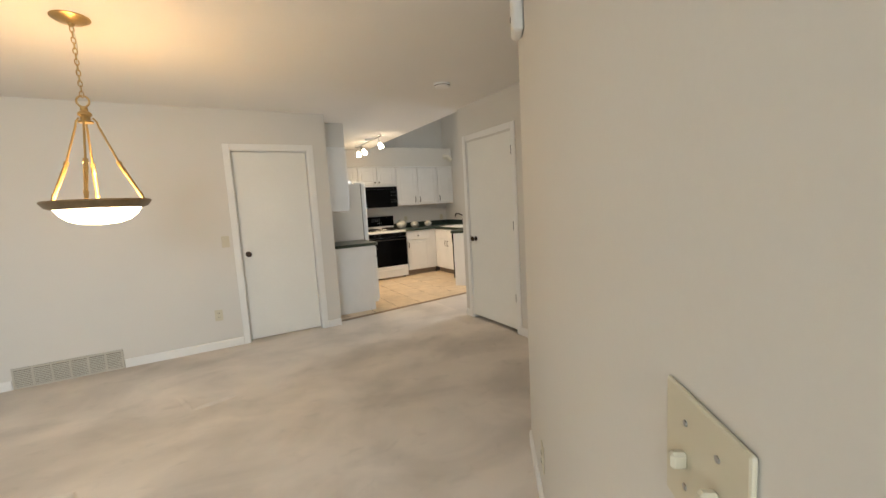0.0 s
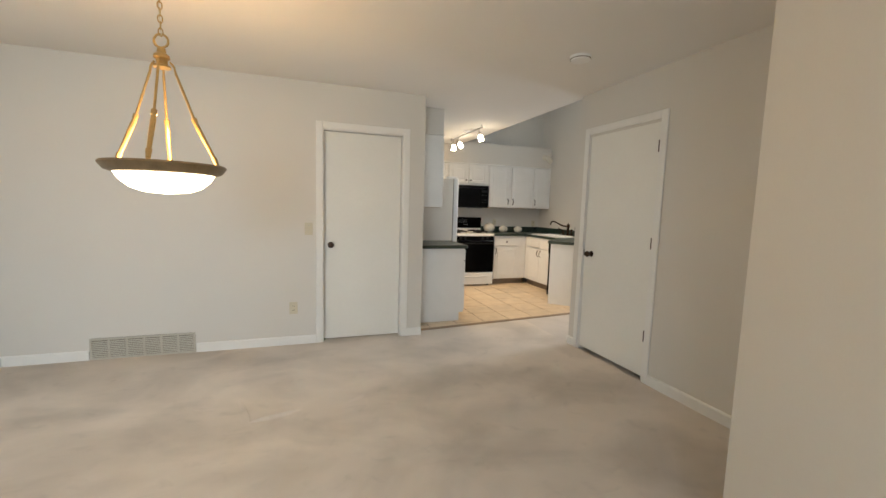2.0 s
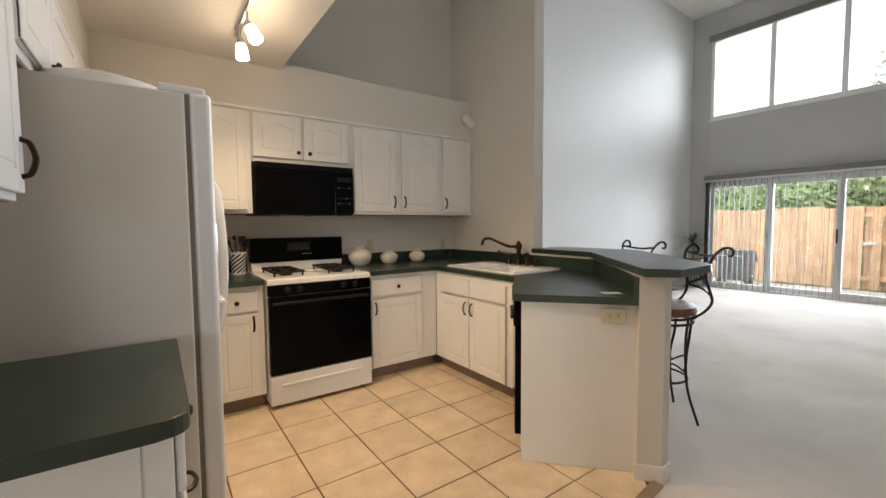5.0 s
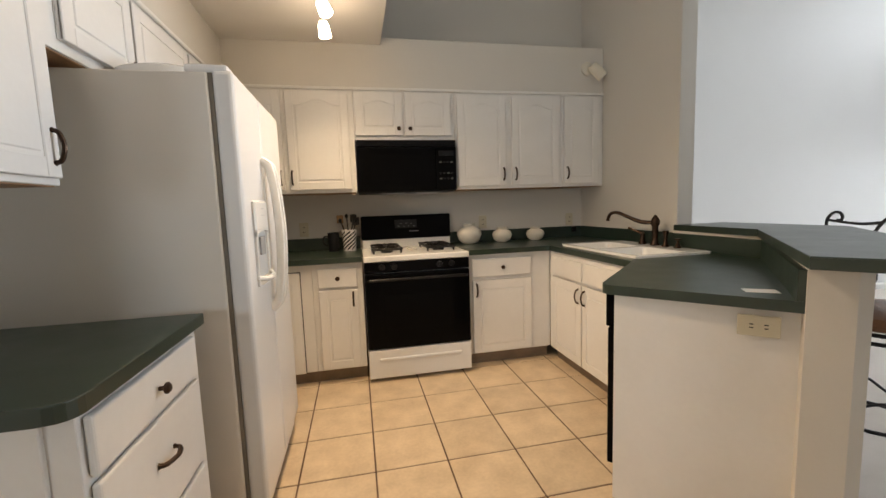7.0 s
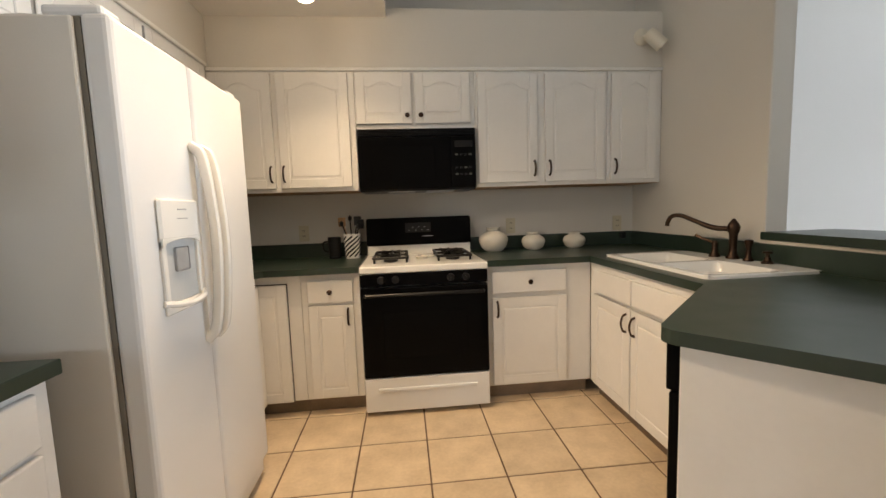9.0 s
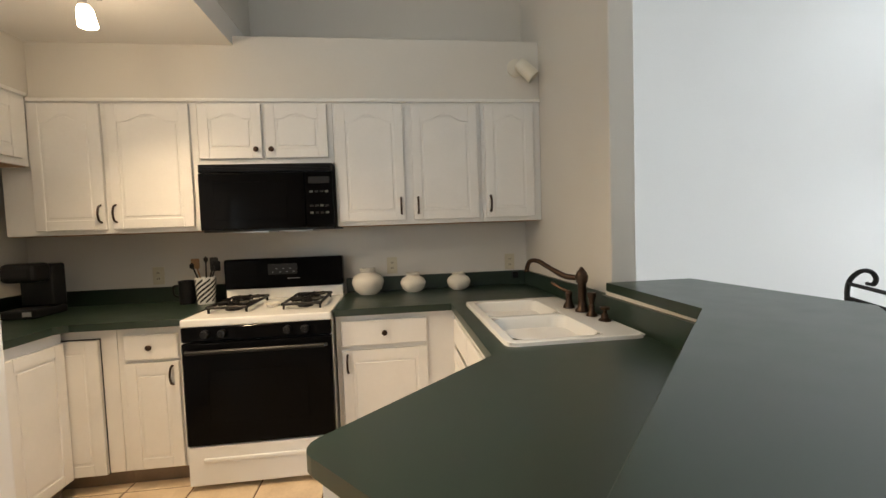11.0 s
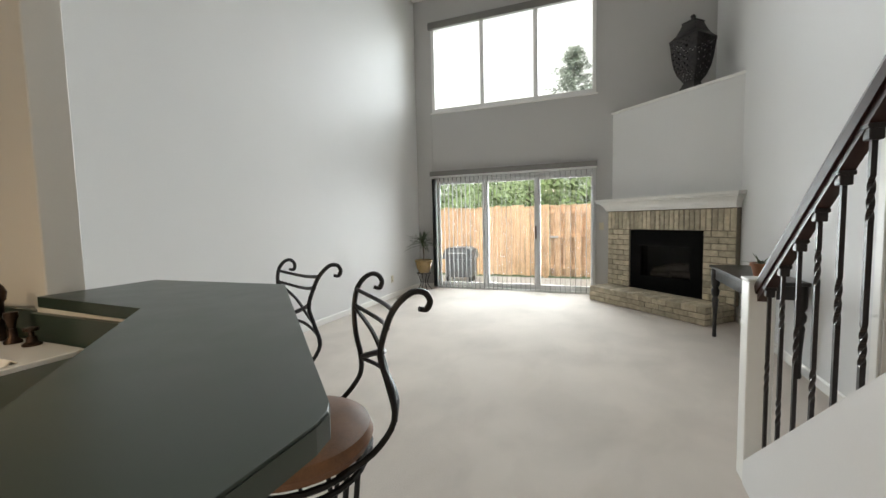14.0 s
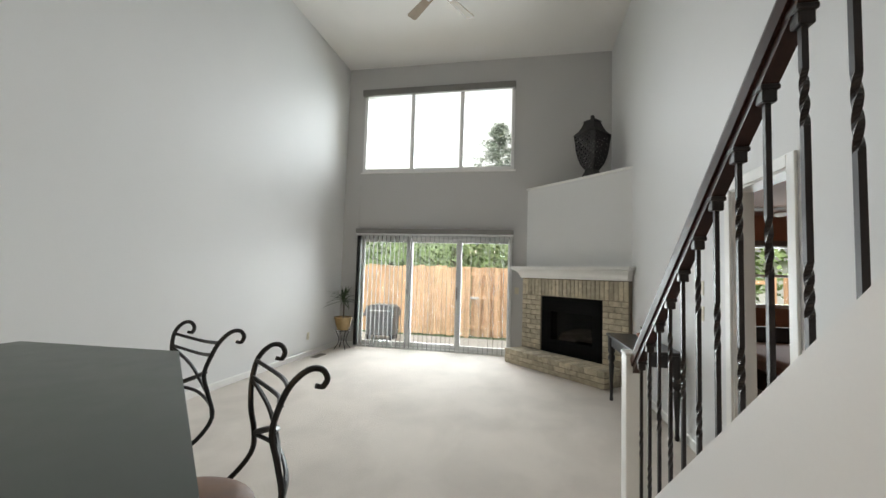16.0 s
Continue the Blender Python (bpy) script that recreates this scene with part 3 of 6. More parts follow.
# wall cabinets on the range wall
cabinet(UP, pose(-1.44, -0.34, 0), 1.05, 2.14, 0.338, [(0.165, 1.40, 0.37, 0.715, 0.045, 0.345, 0.09), (0.567, 1.40, 0.445, 0.715, 0.045, 0.022, 0.09)], toe=1.375, group="wall cabinets", bottom=True)
cabinet("white painted short wall cabinet above the microwave", pose(-0.388, -0.34, 0), 0.776, 2.14, 0.338, [(0.008, 1.795, 0.355, 0.32, 0.03, 0.325, -0.05), (0.385, 1.795, 0.36, 0.32, 0.03, 0.035, -0.05)], toe=1.762, group="wall cabinets")
cabinet(UP, pose(0.39, -0.34, 0), 0.915, 2.14, 0.338, [(0.016, 1.40, 0.406, 0.71, 0.045, 0.38, 0.09), (0.474, 1.40, 0.416, 0.71, 0.045, 0.028, 0.09)], toe=1.375, group="wall cabinets", bottom=True)
cabinet("narrow white painted wall cabinet with arched panel door", pose(1.307, -0.34, 0), 0.39, 2.14, 0.338, [(0.022, 1.40, 0.32, 0.71, 0.04, 0.026, 0.09)], toe=1.375, group="wall cabinets", bottom=True)
# cabinets over the refrigerator, and over the desk, facing east
cabinet("white painted short cabinet above the refrigerator", pose(-1.28, -2.075, 0, 0, 0, 90), 1.715, 2.163, 0.338, [(0.065, 1.80, 0.43, 0.325, 0, 0.39, -0.05), (0.515, 1.80, 0.56, 0.325, 0, 0.04, -0.05), (1.095, 1.80, 0.56, 0.325, 0, None, 0)], toe=1.765, group="wall cabinets", bottom=True)
cabinet("white painted wall cabinet hanging over the desk counter", pose(-1.28, -2.635, 0, 0, 0, 90), 0.557, 2.163, 0.338, [(0.02, 1.37, 0.517, 0.765, 0.0, 0.492, 0.09)], toe=1.35, group="wall cabinets", bottom=True)
# small trim under the soffit
structure("trim_soffit", box(B(), LX + 0.34, -0.356, 2.128, KX + 0.03, -0.339, 2.150, 0.004), "trim_paint", "narrow white trim under the soffit", "trim")
structure("trim_soffit_west", box(B(), -1.281, -2.635, 2.150, -1.262, -0.36, 2.172, 0.004), "trim_paint", "narrow white trim under the soffit", "trim")

# base cabinets
cabinet(LO, pose(-0.735, -0.61, 0), 0.345, 0.874, 0.605, [(0.037, 0.112, 0.268, 0.572, 0, 0.235, 0.50)], [(0.037, 0.70, 0.268, 0.135, "knob", 0.134, 0.068)], toe=0.1, group="base cabinets")
cabinet(LO, pose(0.39, -0.61, 0), 0.672, 0.874, 0.605, [(0.03, 0.112, 0.478, 0.562, 0, 0.03, 0.49)], [(0.03, 0.70, 0.478, 0.14, "knob", 0.239, 0.07)], toe=0.1, group="base cabinets")
corner = cabinet("white painted corner base cabinet with folding doors", pose(-1.10, -0.61, 0), 0.363, 0.874, 0.605, [(0.005, 0.10, 0.277, 0.72, 0, None, 0)], toe=0.1, group="base cabinets")
# added black sheet that draws the shaded gap round the folding door
part("reveal", box(B(), 0.0, -0.0015, 0.095, 0.287, 0.002, 0.826), "black_plastic", corner, "black sheet put in for the shade of the door gap")
cabinet("white painted corner base cabinet beside the refrigerator", pose(-0.99, -1.085, 0, 0, 0, 90), 0.46, 0.874, 0.60, [(0.11, 0.10, 0.335, 0.72, 0, None, 0)], toe=0.1, group="base cabinets")
cabinet("white painted sink base cabinet with two doors", pose(1.063, -0.615, 0, 0, 0, -90), 0.995, 0.874, 0.60, [(0.075, 0.112, 0.41, 0.572, 0, 0.375, 0.49), (0.495, 0.112, 0.41, 0.572, 0, 0.035, 0.49)], [(0.075, 0.70, 0.41, 0.135, "", 0, 0), (0.495, 0.70, 0.41, 0.135, "", 0, 0)], toe=0.1, group="base cabinets")
cabinet("white painted desk cabinet with three drawers", pose(-0.97, -2.645, 0, 0, 0, 90), 0.60, 0.874, 0.64, [], [(0.015, 0.725, 0.535, 0.13, "knob", 0.27, 0.066), (0.015, 0.44, 0.535, 0.27, "pull", 0.27, 0.16), (0.015, 0.12, 0.535, 0.30, "pull", 0.27, 0.17)], toe=0.1, group="base cabinets", side=True)
# peninsula: end panel and dishwasher along the angled front
t = thing("peninsula_cabinet", "white painted angled end panel of the peninsula", "cabinet", pose(0.58, -2.12, 0, 0, 0, -46.4))
part("end_panel", box(B(), 0.0, 0.0, 0.0, 0.58, 0.03, 0.874, 0.003), "cabinet_paint", t)
part("back_panel", box(B(), 0.03, 0.03, 0.10, 0.545, 0.09, 0.874), "cabinet_paint", t)
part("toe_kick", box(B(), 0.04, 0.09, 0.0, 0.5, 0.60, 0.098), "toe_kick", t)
dw = thing("dishwasher", "black built-in dishwasher in the angled peninsula", "dishwasher", pose(1.008, -1.648, 0, 0, 0, -134.0))
part("body", box(B(), 0.01, 0.03, 0.1, 0.585, 0.52, 0.868), "black_plastic", dw)
part("door", box(B(), 0.01, -0.012, 0.12, 0.585, 0.03, 0.72, 0.006, 2), "appliance_black", dw)
part("control_panel", box(B(), 0.01, -0.020, 0.725, 0.585, 0.03, 0.868, 0.006, 2), "appliance_black", dw)
part("handle", box(B(), 0.14, -0.034, 0.735, 0.455, -0.02, 0.755, 0.004), "black_plastic", dw)
part("kick_plate", box(B(), 0.01, 0.03, 0.0, 0.585, 0.06, 0.1), "black_plastic", dw)

# pony wall under the bar
PW = [(0.93, -2.57), (1.005, -2.655), (1.06, -2.658), (1.81, -1.89), (1.81, -1.192), (1.67, -1.192), (1.67, -1.83)]
structure("wall_pony", prism(B(), PW, 0, 1.03), "wall_paint", "painted half wall under the raised bar", "wall")
structure("baseboard_pony", prism(B(), [(0.918, -2.565), (1.0, -2.667), (1.065, -2.67), (1.823, -1.895), (1.823, -1.2), (1.812, -1.2), (1.812, -1.885), (1.06, -2.657), (1.005, -2.654), (0.93, -2.57)], 0, 0.08), "trim_paint", "white baseboard of the half wall", "baseboard")


def counter(label, poly, hole=None, z0=0.876, z1=0.914):
    """Laminate worktop. hole: a rectangle (x0, y0, x1, y1) cut for a sink."""
    t = thing("worktop", label, "worktop", pose(0, 0, 0))
    if hole:
        x0, y0, x1, y1 = hole
        near = poly[0]
        poly = [near, (x1, y1), (x1, y0), (x0, y0), (x0, y1), (x1, y1), *poly[:1], *poly[1:]]
        bm = prism(B(), poly, z0, z1)
    else:
        bm = prism(B(), poly, z0, z1, 0.003, 2)
    part("top", bm, "laminate_green", t)
    return t


GREEN = "dark green speckled laminate worktop with backsplash"
ctr = counter(GREEN, [(1.698, -1.19), (1.698, -0.002), (0.388, -0.002), (0.388, -0.655), (1.04, -0.655), (1.04, -1.615), (0.575, -2.055), *arc(0.60, -2.10, 0.05, 135, 225, 4), (0.94, -2.565), (1.668, -1.832), (1.668, -1.19)], (1.15, -1.50, 1.60, -0.74))
part("backsplash", box(B(), 0.388, -0.022, 0.914, 1.698, -0.002, 1.015, 0.002), "laminate_green", ctr)
part("backsplash", box(B(), 1.678, -1.188, 0.914, 1.698, -0.022, 1.015, 0.002), "laminate_green", ctr)
part("backsplash", prism(B(), [(0.925, -2.545), (0.94, -2.565), (1.668, -1.832), (1.668, -1.19), (1.648, -1.19), (1.648, -1.822)][::-1], 0.914, 1.015), "laminate_green", ctr)
ctl = counter(GREEN, [(-0.388, -0.002), (LX + 0.002, -0.002), (LX + 0.002, -1.09), (-0.97, -1.09), (-0.97, -0.70), (-0.93, -0.655), (-0.388, -0.655)])
part("backsplash", box(B(), LX + 0.022, -0.022, 0.914, -0.388, -0.002, 1.015, 0.002), "laminate_green", ctl)
part("backsplash", box(B(), LX + 0.002, -1.09, 0.914, LX + 0.022, -0.002, 1.015, 0.002), "laminate_green", ctl)
ctd = counter("dark green laminate desk worktop with clipped corner", [(LX + 0.002, -2.035), (LX + 0.002, -2.70), (-1.0, -2.70), *arc(-0.985, -2.655, 0.045, -90, 0, 4), (-0.94, -2.035)])
part("backsplash", box(B(), LX + 0.002, -2.70, 0.914, LX + 0.022, -2.035, 1.015, 0.002), "laminate_green", ctd)
bar = thing("bar_counter", "dark green laminate raised bar counter with clipped corners", "bar counter", pose(0, 0, 0))
BAR = [(0.85, -2.63), (0.945, -2.748), (1.265, -2.744), (1.298, -2.738), (1.322, -2.72), (2.125, -1.893), (2.08, -1.196), (1.672, -1.196), (1.65, -1.80)]
part("top", prism(B(), BAR, 1.031, 1.07, 0.003, 2), "laminate_green", bar)
bcx, bcy = sum(p[0] for p in BAR) / len(BAR), sum(p[1] for p in BAR) / len(BAR)
part("edge_band", prism(B(), [(bcx + (x - bcx) * 1.003, bcy + (y - bcy) * 1.003) for x, y in BAR], 1.034, 1.066), "laminate_green", bar)

# ---- sink and faucet ----
sink = thing("sink", "white enamel double-bowl sink set in the worktop", "sink", pose(1.375, -1.122, 0.914))
bm = B()
hx, hy = 0.265, 0.425


def rrect(x0, y0, x1, y1, r, n=4):
    return arc(x1 - r, y1 - r, r, 0, 90, n) + arc(x0 + r, y1 - r, r, 90, 180, n) + arc(x0 + r, y0 + r, r, 180, 270, n) + arc(x1 - r, y0 + r, r, 270, 360, n)


def loops(bm, rings, cap=True):
    vs = [[bm.verts.new((x, y, z)) for x, y in ring] for ring, z in rings]
    for a, b in zip(vs, vs[1:]):
        for k in range(len(a)):
            j = (k + 1) % len(a)
            bm.faces.new((a[k], a[j], b[j], b[k]))
    if cap:
        bm.faces.new(vs[-1])
    return vs


# rim ring, then each bowl as a stack of shrinking rounded rectangles
for y0, y1 in ((-0.385, -0.015), (0.015, 0.375)):
    bowl = B()
    loops(bowl, [(rrect(-0.225, y0, 0.115, y1, 0.06), 0.012), (rrect(-0.218, y0 + 0.007, 0.108, y1 - 0.007, 0.06), 0.004), (rrect(-0.205, y0 + 0.02, 0.095, y1 - 0.02, 0.06), -0.14), (rrect(-0.16, y0 + 0.06, 0.05, y1 - 0.06, 0.05), -0.17)])
    part("bowl", bowl, "enamel_white", sink, "", True)
rim_out = rrect(-hx, -hy, hx, hy, 0.04)
loops(bm, [(rim_out, 0.0), ([(x * 0.99, y * 0.994) for x, y in rim_out], 0.012), ([(x * 0.97, y * 0.98) for x, y in rim_out], 0.015)], False)
box(bm, -0.257, -0.417, 0.009, -0.225, 0.417, 0.0135)
box(bm, 0.115, -0.417, 0.009, 0.257, 0.417, 0.0135)
box(bm, -0.225, -0.417, 0.009, 0.115, -0.385, 0.0135)
box(bm, -0.225, 0.375, 0.009, 0.115, 0.417, 0.0135)
box(bm, -0.225, -0.015, 0.006, 0.115, 0.015, 0.0125)
part("rim", bm, "enamel_white", sink, "", True)
for y in (-0.2, 0.195):
    part("drain", lathe(B(), [(0, -0.166), (0.035, -0.166), (0.04, -0.168)], 14, Matrix.Translation((-0.055, y, 0))), "steel", sink, "steel drain")
fau = thing("faucet", "oil-rubbed bronze bridge-style kitchen faucet with arched spout", "faucet", pose(1.595, -1.115, 0.929))
part("base", lathe(B(), [(0.032, 0), (0.032, 0.008), (0.022, 0.02), (0.018, 0.05), (0.020, 0.13), (0.026, 0.137), (0.030, 0.165), (0.022, 0.185), (0.010, 0.20), (0.006, 0.207), (0, 0.209)], 16), "bronze_dark", fau, "", True)
part("spout", tube(B(), bow([(0, 0.01, 0.155), (-0.05, 0.08, 0.160), (-0.10, 0.17, 0.20), (-0.13, 0.225, 0.225), (-0.155, 0.27, 0.22), (-0.165, 0.29, 0.185), (-0.166, 0.293, 0.165)], 5), [0.014] * 8 + [0.012] * 18 + [0.011] * 2 + [0.013] * 2 + [0.014], 10), "bronze_dark", fau, "", True)
lev = thing("faucet_lever", "oil-rubbed bronze faucet lever beside the spout", "faucet lever", pose(1.575, -1.015, 0.929))
part("base", lathe(B(), [(0.028, 0), (0.028, 0.006), (0.016, 0.03), (0.014, 0.06), (0.018, 0.07), (0.010, 0.085), (0, 0.088)], 14), "bronze_dark", lev, "", True)
part("lever", tube(B(), [(0, 0, 0.075), (-0.03, 0.05, 0.095), (-0.05, 0.085, 0.115)], [0.008, 0.007, 0.009], 8), "bronze_dark", lev, "", True)
spr = thing("side_sprayer", "oil-rubbed bronze side sprayer at the sink", "sprayer", pose(1.59, -1.218, 0.929))
part("base", lathe(B(), [(0.024, 0), (0.024, 0.006), (0.013, 0.02), (0.013, 0.05), (0, 0.05)], 14), "bronze_dark", spr, "", True)
part("head", lathe(B(), [(0.010, 0.05), (0.014, 0.075), (0.020, 0.09), (0.018, 0.105), (0, 0.108)], 14), "bronze_dark", spr, "", True)
soap = thing("soap_dispenser", "oil-rubbed bronze soap dispenser at the sink", "soap dispenser", pose(1.597, -1.317, 0.929))
part("base", lathe(B(), [(0.026, 0), (0.026, 0.006), (0.016, 0.012), (0.012, 0.03), (0, 0.03)], 14), "bronze_dark", soap, "", True)
part("pump", lathe(B(), [(0.008, 0.03), (0.008, 0.045), (0.020, 0.048), (0.020, 0.058), (0, 0.062)], 14), "bronze_dark", soap, "", True)

# ---- range ----
rng = thing("range", "white and black gas range with backguard and two grates", "range", pose(0, 0, 0))
part("body", box(B(), -0.378, -0.655, 0.03, 0.378, -0.02, 0.875, 0.004), "appliance_white", rng)
bm = box(B(), -0.381, -0.70, 0.872, 0.381, -0.03, 0.914, 0.008, 2)
part("cooktop", bm, "enamel_white", rng, "white enamel cooktop")
part("riser", box(B(), -0.375, -0.115, 0.912, 0.375, -0.03, 0.995, 0.006), "enamel_white", rng, "white riser behind the burners")
bg = part("backguard", box(B(), -0.378, -0.130, 0.985, 0.378, -0.03, 1.183, 0.012, 2), "appliance_black", rng, "black backguard")
part("clock_display", box(B(), -0.10, -0.1325, 1.075, 0.085, -0.129, 1.145, 0.001), "black_plastic", bg)
for k in range(7):
    part("display_mark", box(B(), -0.075 + 0.022 * k, -0.1335, 1.090 + 0.022 * (k % 2), -0.063 + 0.022 * k, -0.1318, 1.093 + 0.022 * (k % 2)), "grey_plastic", bg)
part("display_mark", box(B(), 0.02, -0.1335, 1.045, 0.10, -0.1295, 1.049), "grey_plastic", bg)
pn = part("control_panel", box(B(), -0.378, -0.700, 0.795, 0.378, -0.655, 0.871, 0.005), "appliance_black", rng, "black control panel")
for x in (-0.255, -0.17, 0.155, 0.245):
    k = part("knob", lathe(B(), [(0.022, 0), (0.022, 0.014), (0.019, 0.026), (0, 0.027)], 16, pose(x, -0.70, 0.835, 90, 0, 0)), "black_plastic", pn, "", True)
    part("pointer", box(B(), x - 0.003, -0.730, 0.820, x + 0.003, -0.726, 0.850), "black_plastic", k)
dr = part("oven_door", box(B(), -0.378, -0.705, 0.245, 0.378, -0.658, 0.788, 0.008, 2), "appliance_black", rng, "glossy black oven door")
part("window", box(B(), -0.25, -0.7075, 0.36, 0.25, -0.704, 0.64, 0.001), "appliance_black", dr)
part("handle", tube(B(), [(-0.35, -0.71, 0.745), (-0.345, -0.735, 0.748), (0.345, -0.735, 0.748), (0.35, -0.71, 0.745)], 0.011, 8), "black_plastic", dr, "", True)
dw2 = part("drawer", box(B(), -0.378, -0.702, 0.030, 0.378, -0.658, 0.238, 0.006, 2), "appliance_white", rng, "white storage drawer")
part("drawer_grip", box(B(), -0.30, -0.712, 0.155, 0.30, -0.698, 0.178, 0.006, 2), "appliance_white", dw2)
for x in (-0.32, 0.32):
    for y in (-0.62, -0.1):
        part("foot", lathe(B(), [(0.02, 0), (0.02, 0.02), (0.012, 0.024), (0.012, 0.052), (0, 0.052)], 10, Matrix.Translation((x, y, 0))), "black_plastic", rng)
for x in (-0.20, 0.20):
    bm = B()
    for dx in (-0.105, 0, 0.105):
        tube(bm, [(x + dx, -0.56, 0.945), (x + dx, -0.17, 0.945)], 0.009, 6)
    for y in (-0.56, -0.37, -0.17):
        tube(bm, [(x - 0.105, y, 0.945), (x + 0.105, y, 0.945)], 0.009, 6)
    for y in (-0.46, -0.27):
        for a in range(0, 360, 45):
            tube(bm, [(x + 0.03 * math.cos(radians(a)), y + 0.03 * math.sin(radians(a)), 0.952), (x + 0.085 * math.cos(radians(a)), y + 0.085 * math.sin(radians(a)), 0.955)], 0.008, 5)
    for dx in (-0.1, 0.1):
        for y in (-0.55, -0.18):
            tube(bm, [(x + dx, y, 0.914), (x + dx, y, 0.946)], 0.007, 6)
    part("grate", bm, "iron_black", rng, "black cast-iron burner grate")
    for y in (-0.46, -0.27):
        part("burner", lathe(B(), [(0.045, 0.914), (0.045, 0.925), (0.032, 0.928), (0.030, 0.937), (0, 0.938)], 16, Matrix.Translation((x, y, 0))), "black_plastic", rng)
spoon = thing("spoon_rest", "small white ceramic spoon rest on the cooktop", "spoon rest", pose(0.0, -0.40, 0.9145))
part("dish", lathe(B(), [(0, 0.004), (0.03, 0.005), (0.042, 0.018), (0.045, 0.018), (0.034, 0.0), (0, 0)], 18), "ceramic_cream", spoon, "", True)
part("handle", box(B(), 0.03, -0.012, 0.010, 0.085, 0.012, 0.018, 0.003), "ceramic_cream", spoon)

# ---- microwave ----
mw = thing("microwave", "black over-the-range microwave under a cabinet", "microwave", pose(0, 0, 0))
part("body", box(B(), -0.38, -0.365, 1.362, 0.38, -0.004, 1.758, 0.003), "black_plastic", mw)
mdoor = part("door", box(B(), -0.38, -0.402, 1.375, 0.215, -0.367, 1.705, 0.006, 2), "appliance_black", mw, "glossy black door")
part("window", box(B(), -0.30, -0.4045, 1.43, 0.11, -0.401, 1.65, 0.001), "appliance_black", mdoor)
mp = part("control_panel", box(B(), 0.218, -0.402, 1.375, 0.38, -0.367, 1.705, 0.006, 2), "appliance_black", mw)
part("display", box(B(), 0.24, -0.4045, 1.635, 0.36, -0.401, 1.675, 0.001), "black_plastic", mp)
for r in range(4):
    for c in range(4):
        if r != 2:
            part("button", box(B(), 0.243 + 0.030 * c, -0.4045, 1.455 + 0.042 * r, 0.262 + 0.030 * c, -0.401, 1.467 + 0.042 * r), "panel_print" if (r + c) % 3 == 0 else "black_plastic", mp)
vt = part("vent", box(B(), -0.38, -0.395, 1.708, 0.38, -0.36, 1.757, 0.004), "black_plastic", mw)
for k in range(5):
    part("slat", box(B(), -0.37, -0.399, 1.713 + 0.009 * k, 0.37, -0.394, 1.717 + 0.009 * k), "appliance_black", vt)
part("grease_filter", box(B(), -0.20, -0.33, 1.354, -0.02, -0.10, 1.362), "steel", mw, "grey metal filter")
part("grease_filter", box(B(), 0.06, -0.33, 1.354, 0.24, -0.10, 1.362), "steel", mw, "grey metal filter")

# ---- refrigerator ----
fr = thing("refrigerator", "white side-by-side refrigerator with an ice and water dispenser", "refrigerator", pose(0, 0, 0))
part("body", box(B(), LX + 0.02, -1.955, 0.02, -0.885, -1.13, 1.735, 0.006, 2), "appliance_body", fr, "off-white textured cabinet")
fz = part("freezer_door", box(B(), -0.872, -1.95, 0.10, -0.803, -1.582, 1.745, 0.016, 3), "appliance_white", fr, "", False)
bm = box(B(), -0.872, -1.574, 0.10, -0.803, -1.135, 1.745, 0.016, 3)
fd = part("fridge_door", bm, "appliance_white", fr)
# strip filling the gap behind the doors, the gap's shade in its dark colour
part("gasket", box(B(), -0.886, -1.945, 0.11, -0.871, -1.14, 1.735), "register_dark", fr, "door gasket, dark to stand for the shaded gap")
part("hinge_cover", box(B(), -0.96, -1.945, 1.735, -0.82, -1.87, 1.765, 0.01, 2), "appliance_white", fr)
part("hinge_cover", box(B(), -0.96, -1.23, 1.735, -0.82, -1.15, 1.765, 0.01, 2), "appliance_white", fr)
part("kick_grille", box(B(), -0.872, -1.945, 0.015, -0.83, -1.14, 0.092, 0.004), "appliance_white", fr)
for k in range(4):
    part("foot", lathe(B(), [(0.02, 0), (0.02, 0.03), (0, 0.03)], 8, Matrix.Translation((-1.5 + 0.5 * (k % 2), -1.9 + 0.7 * (k // 2), 0))), "black_plastic", fr)
for y, p in ((-1.612, fz), (-1.545, fd)):
    part("handle", tube(B(), bow([(-0.803, y, 1.475), (-0.767, y, 1.42), (-0.747, y, 1.15), (-0.767, y, 0.88), (-0.803, y, 0.815)], 6), 0.0165, 12, 1.5), "enamel_white", p, "", True)
dp = part("dispenser", box(B(), -0.804, -1.845, 0.955, -0.791, -1.575 - 0.055, 0.985, 0.004), "enamel_white", fz, "white dispenser surround")
part("dispenser_top", box(B(), -0.804, -1.845, 1.175, -0.789, -1.63, 1.295, 0.006), "enamel_white", dp)
part("dispenser_side", box(B(), -0.804, -1.845, 0.985, -0.791, -1.825, 1.175, 0.003), "enamel_white", dp)
part("dispenser_side", box(B(), -0.804, -1.65, 0.985, -0.791, -1.63, 1.175, 0.003), "enamel_white", dp)
# no cavity here: a flat sheet coloured with the recess's shade
part("dispenser_recess", box(B(), -0.8035, -1.825, 0.985, -0.8015, -1.65, 1.175), "recess_shade", dp, "flat sheet with the recess's grey shade in its colour")
bm = B()
lip = [(-1.845 + 0.0215 * k, 1.153 + 0.022 * (1 - ((k - 5) / 5) ** 2) ** 0.5) for k in range(11)]
front = [bm.verts.new((-0.7885, y, z)) for y, z in lip] + [bm.verts.new((-0.7885, y, 1.18)) for y, z in lip[::-1]]
rear = [bm.verts.new((-0.8015, v.co.y, v.co.z)) for v in front]
bm.faces.new(front)
bm.faces.new(rear[::-1])
for k in range(len(front)):
    j = (k + 1) % len(front)
    bm.faces.new((front[k], front[j], rear[j], rear[k]))
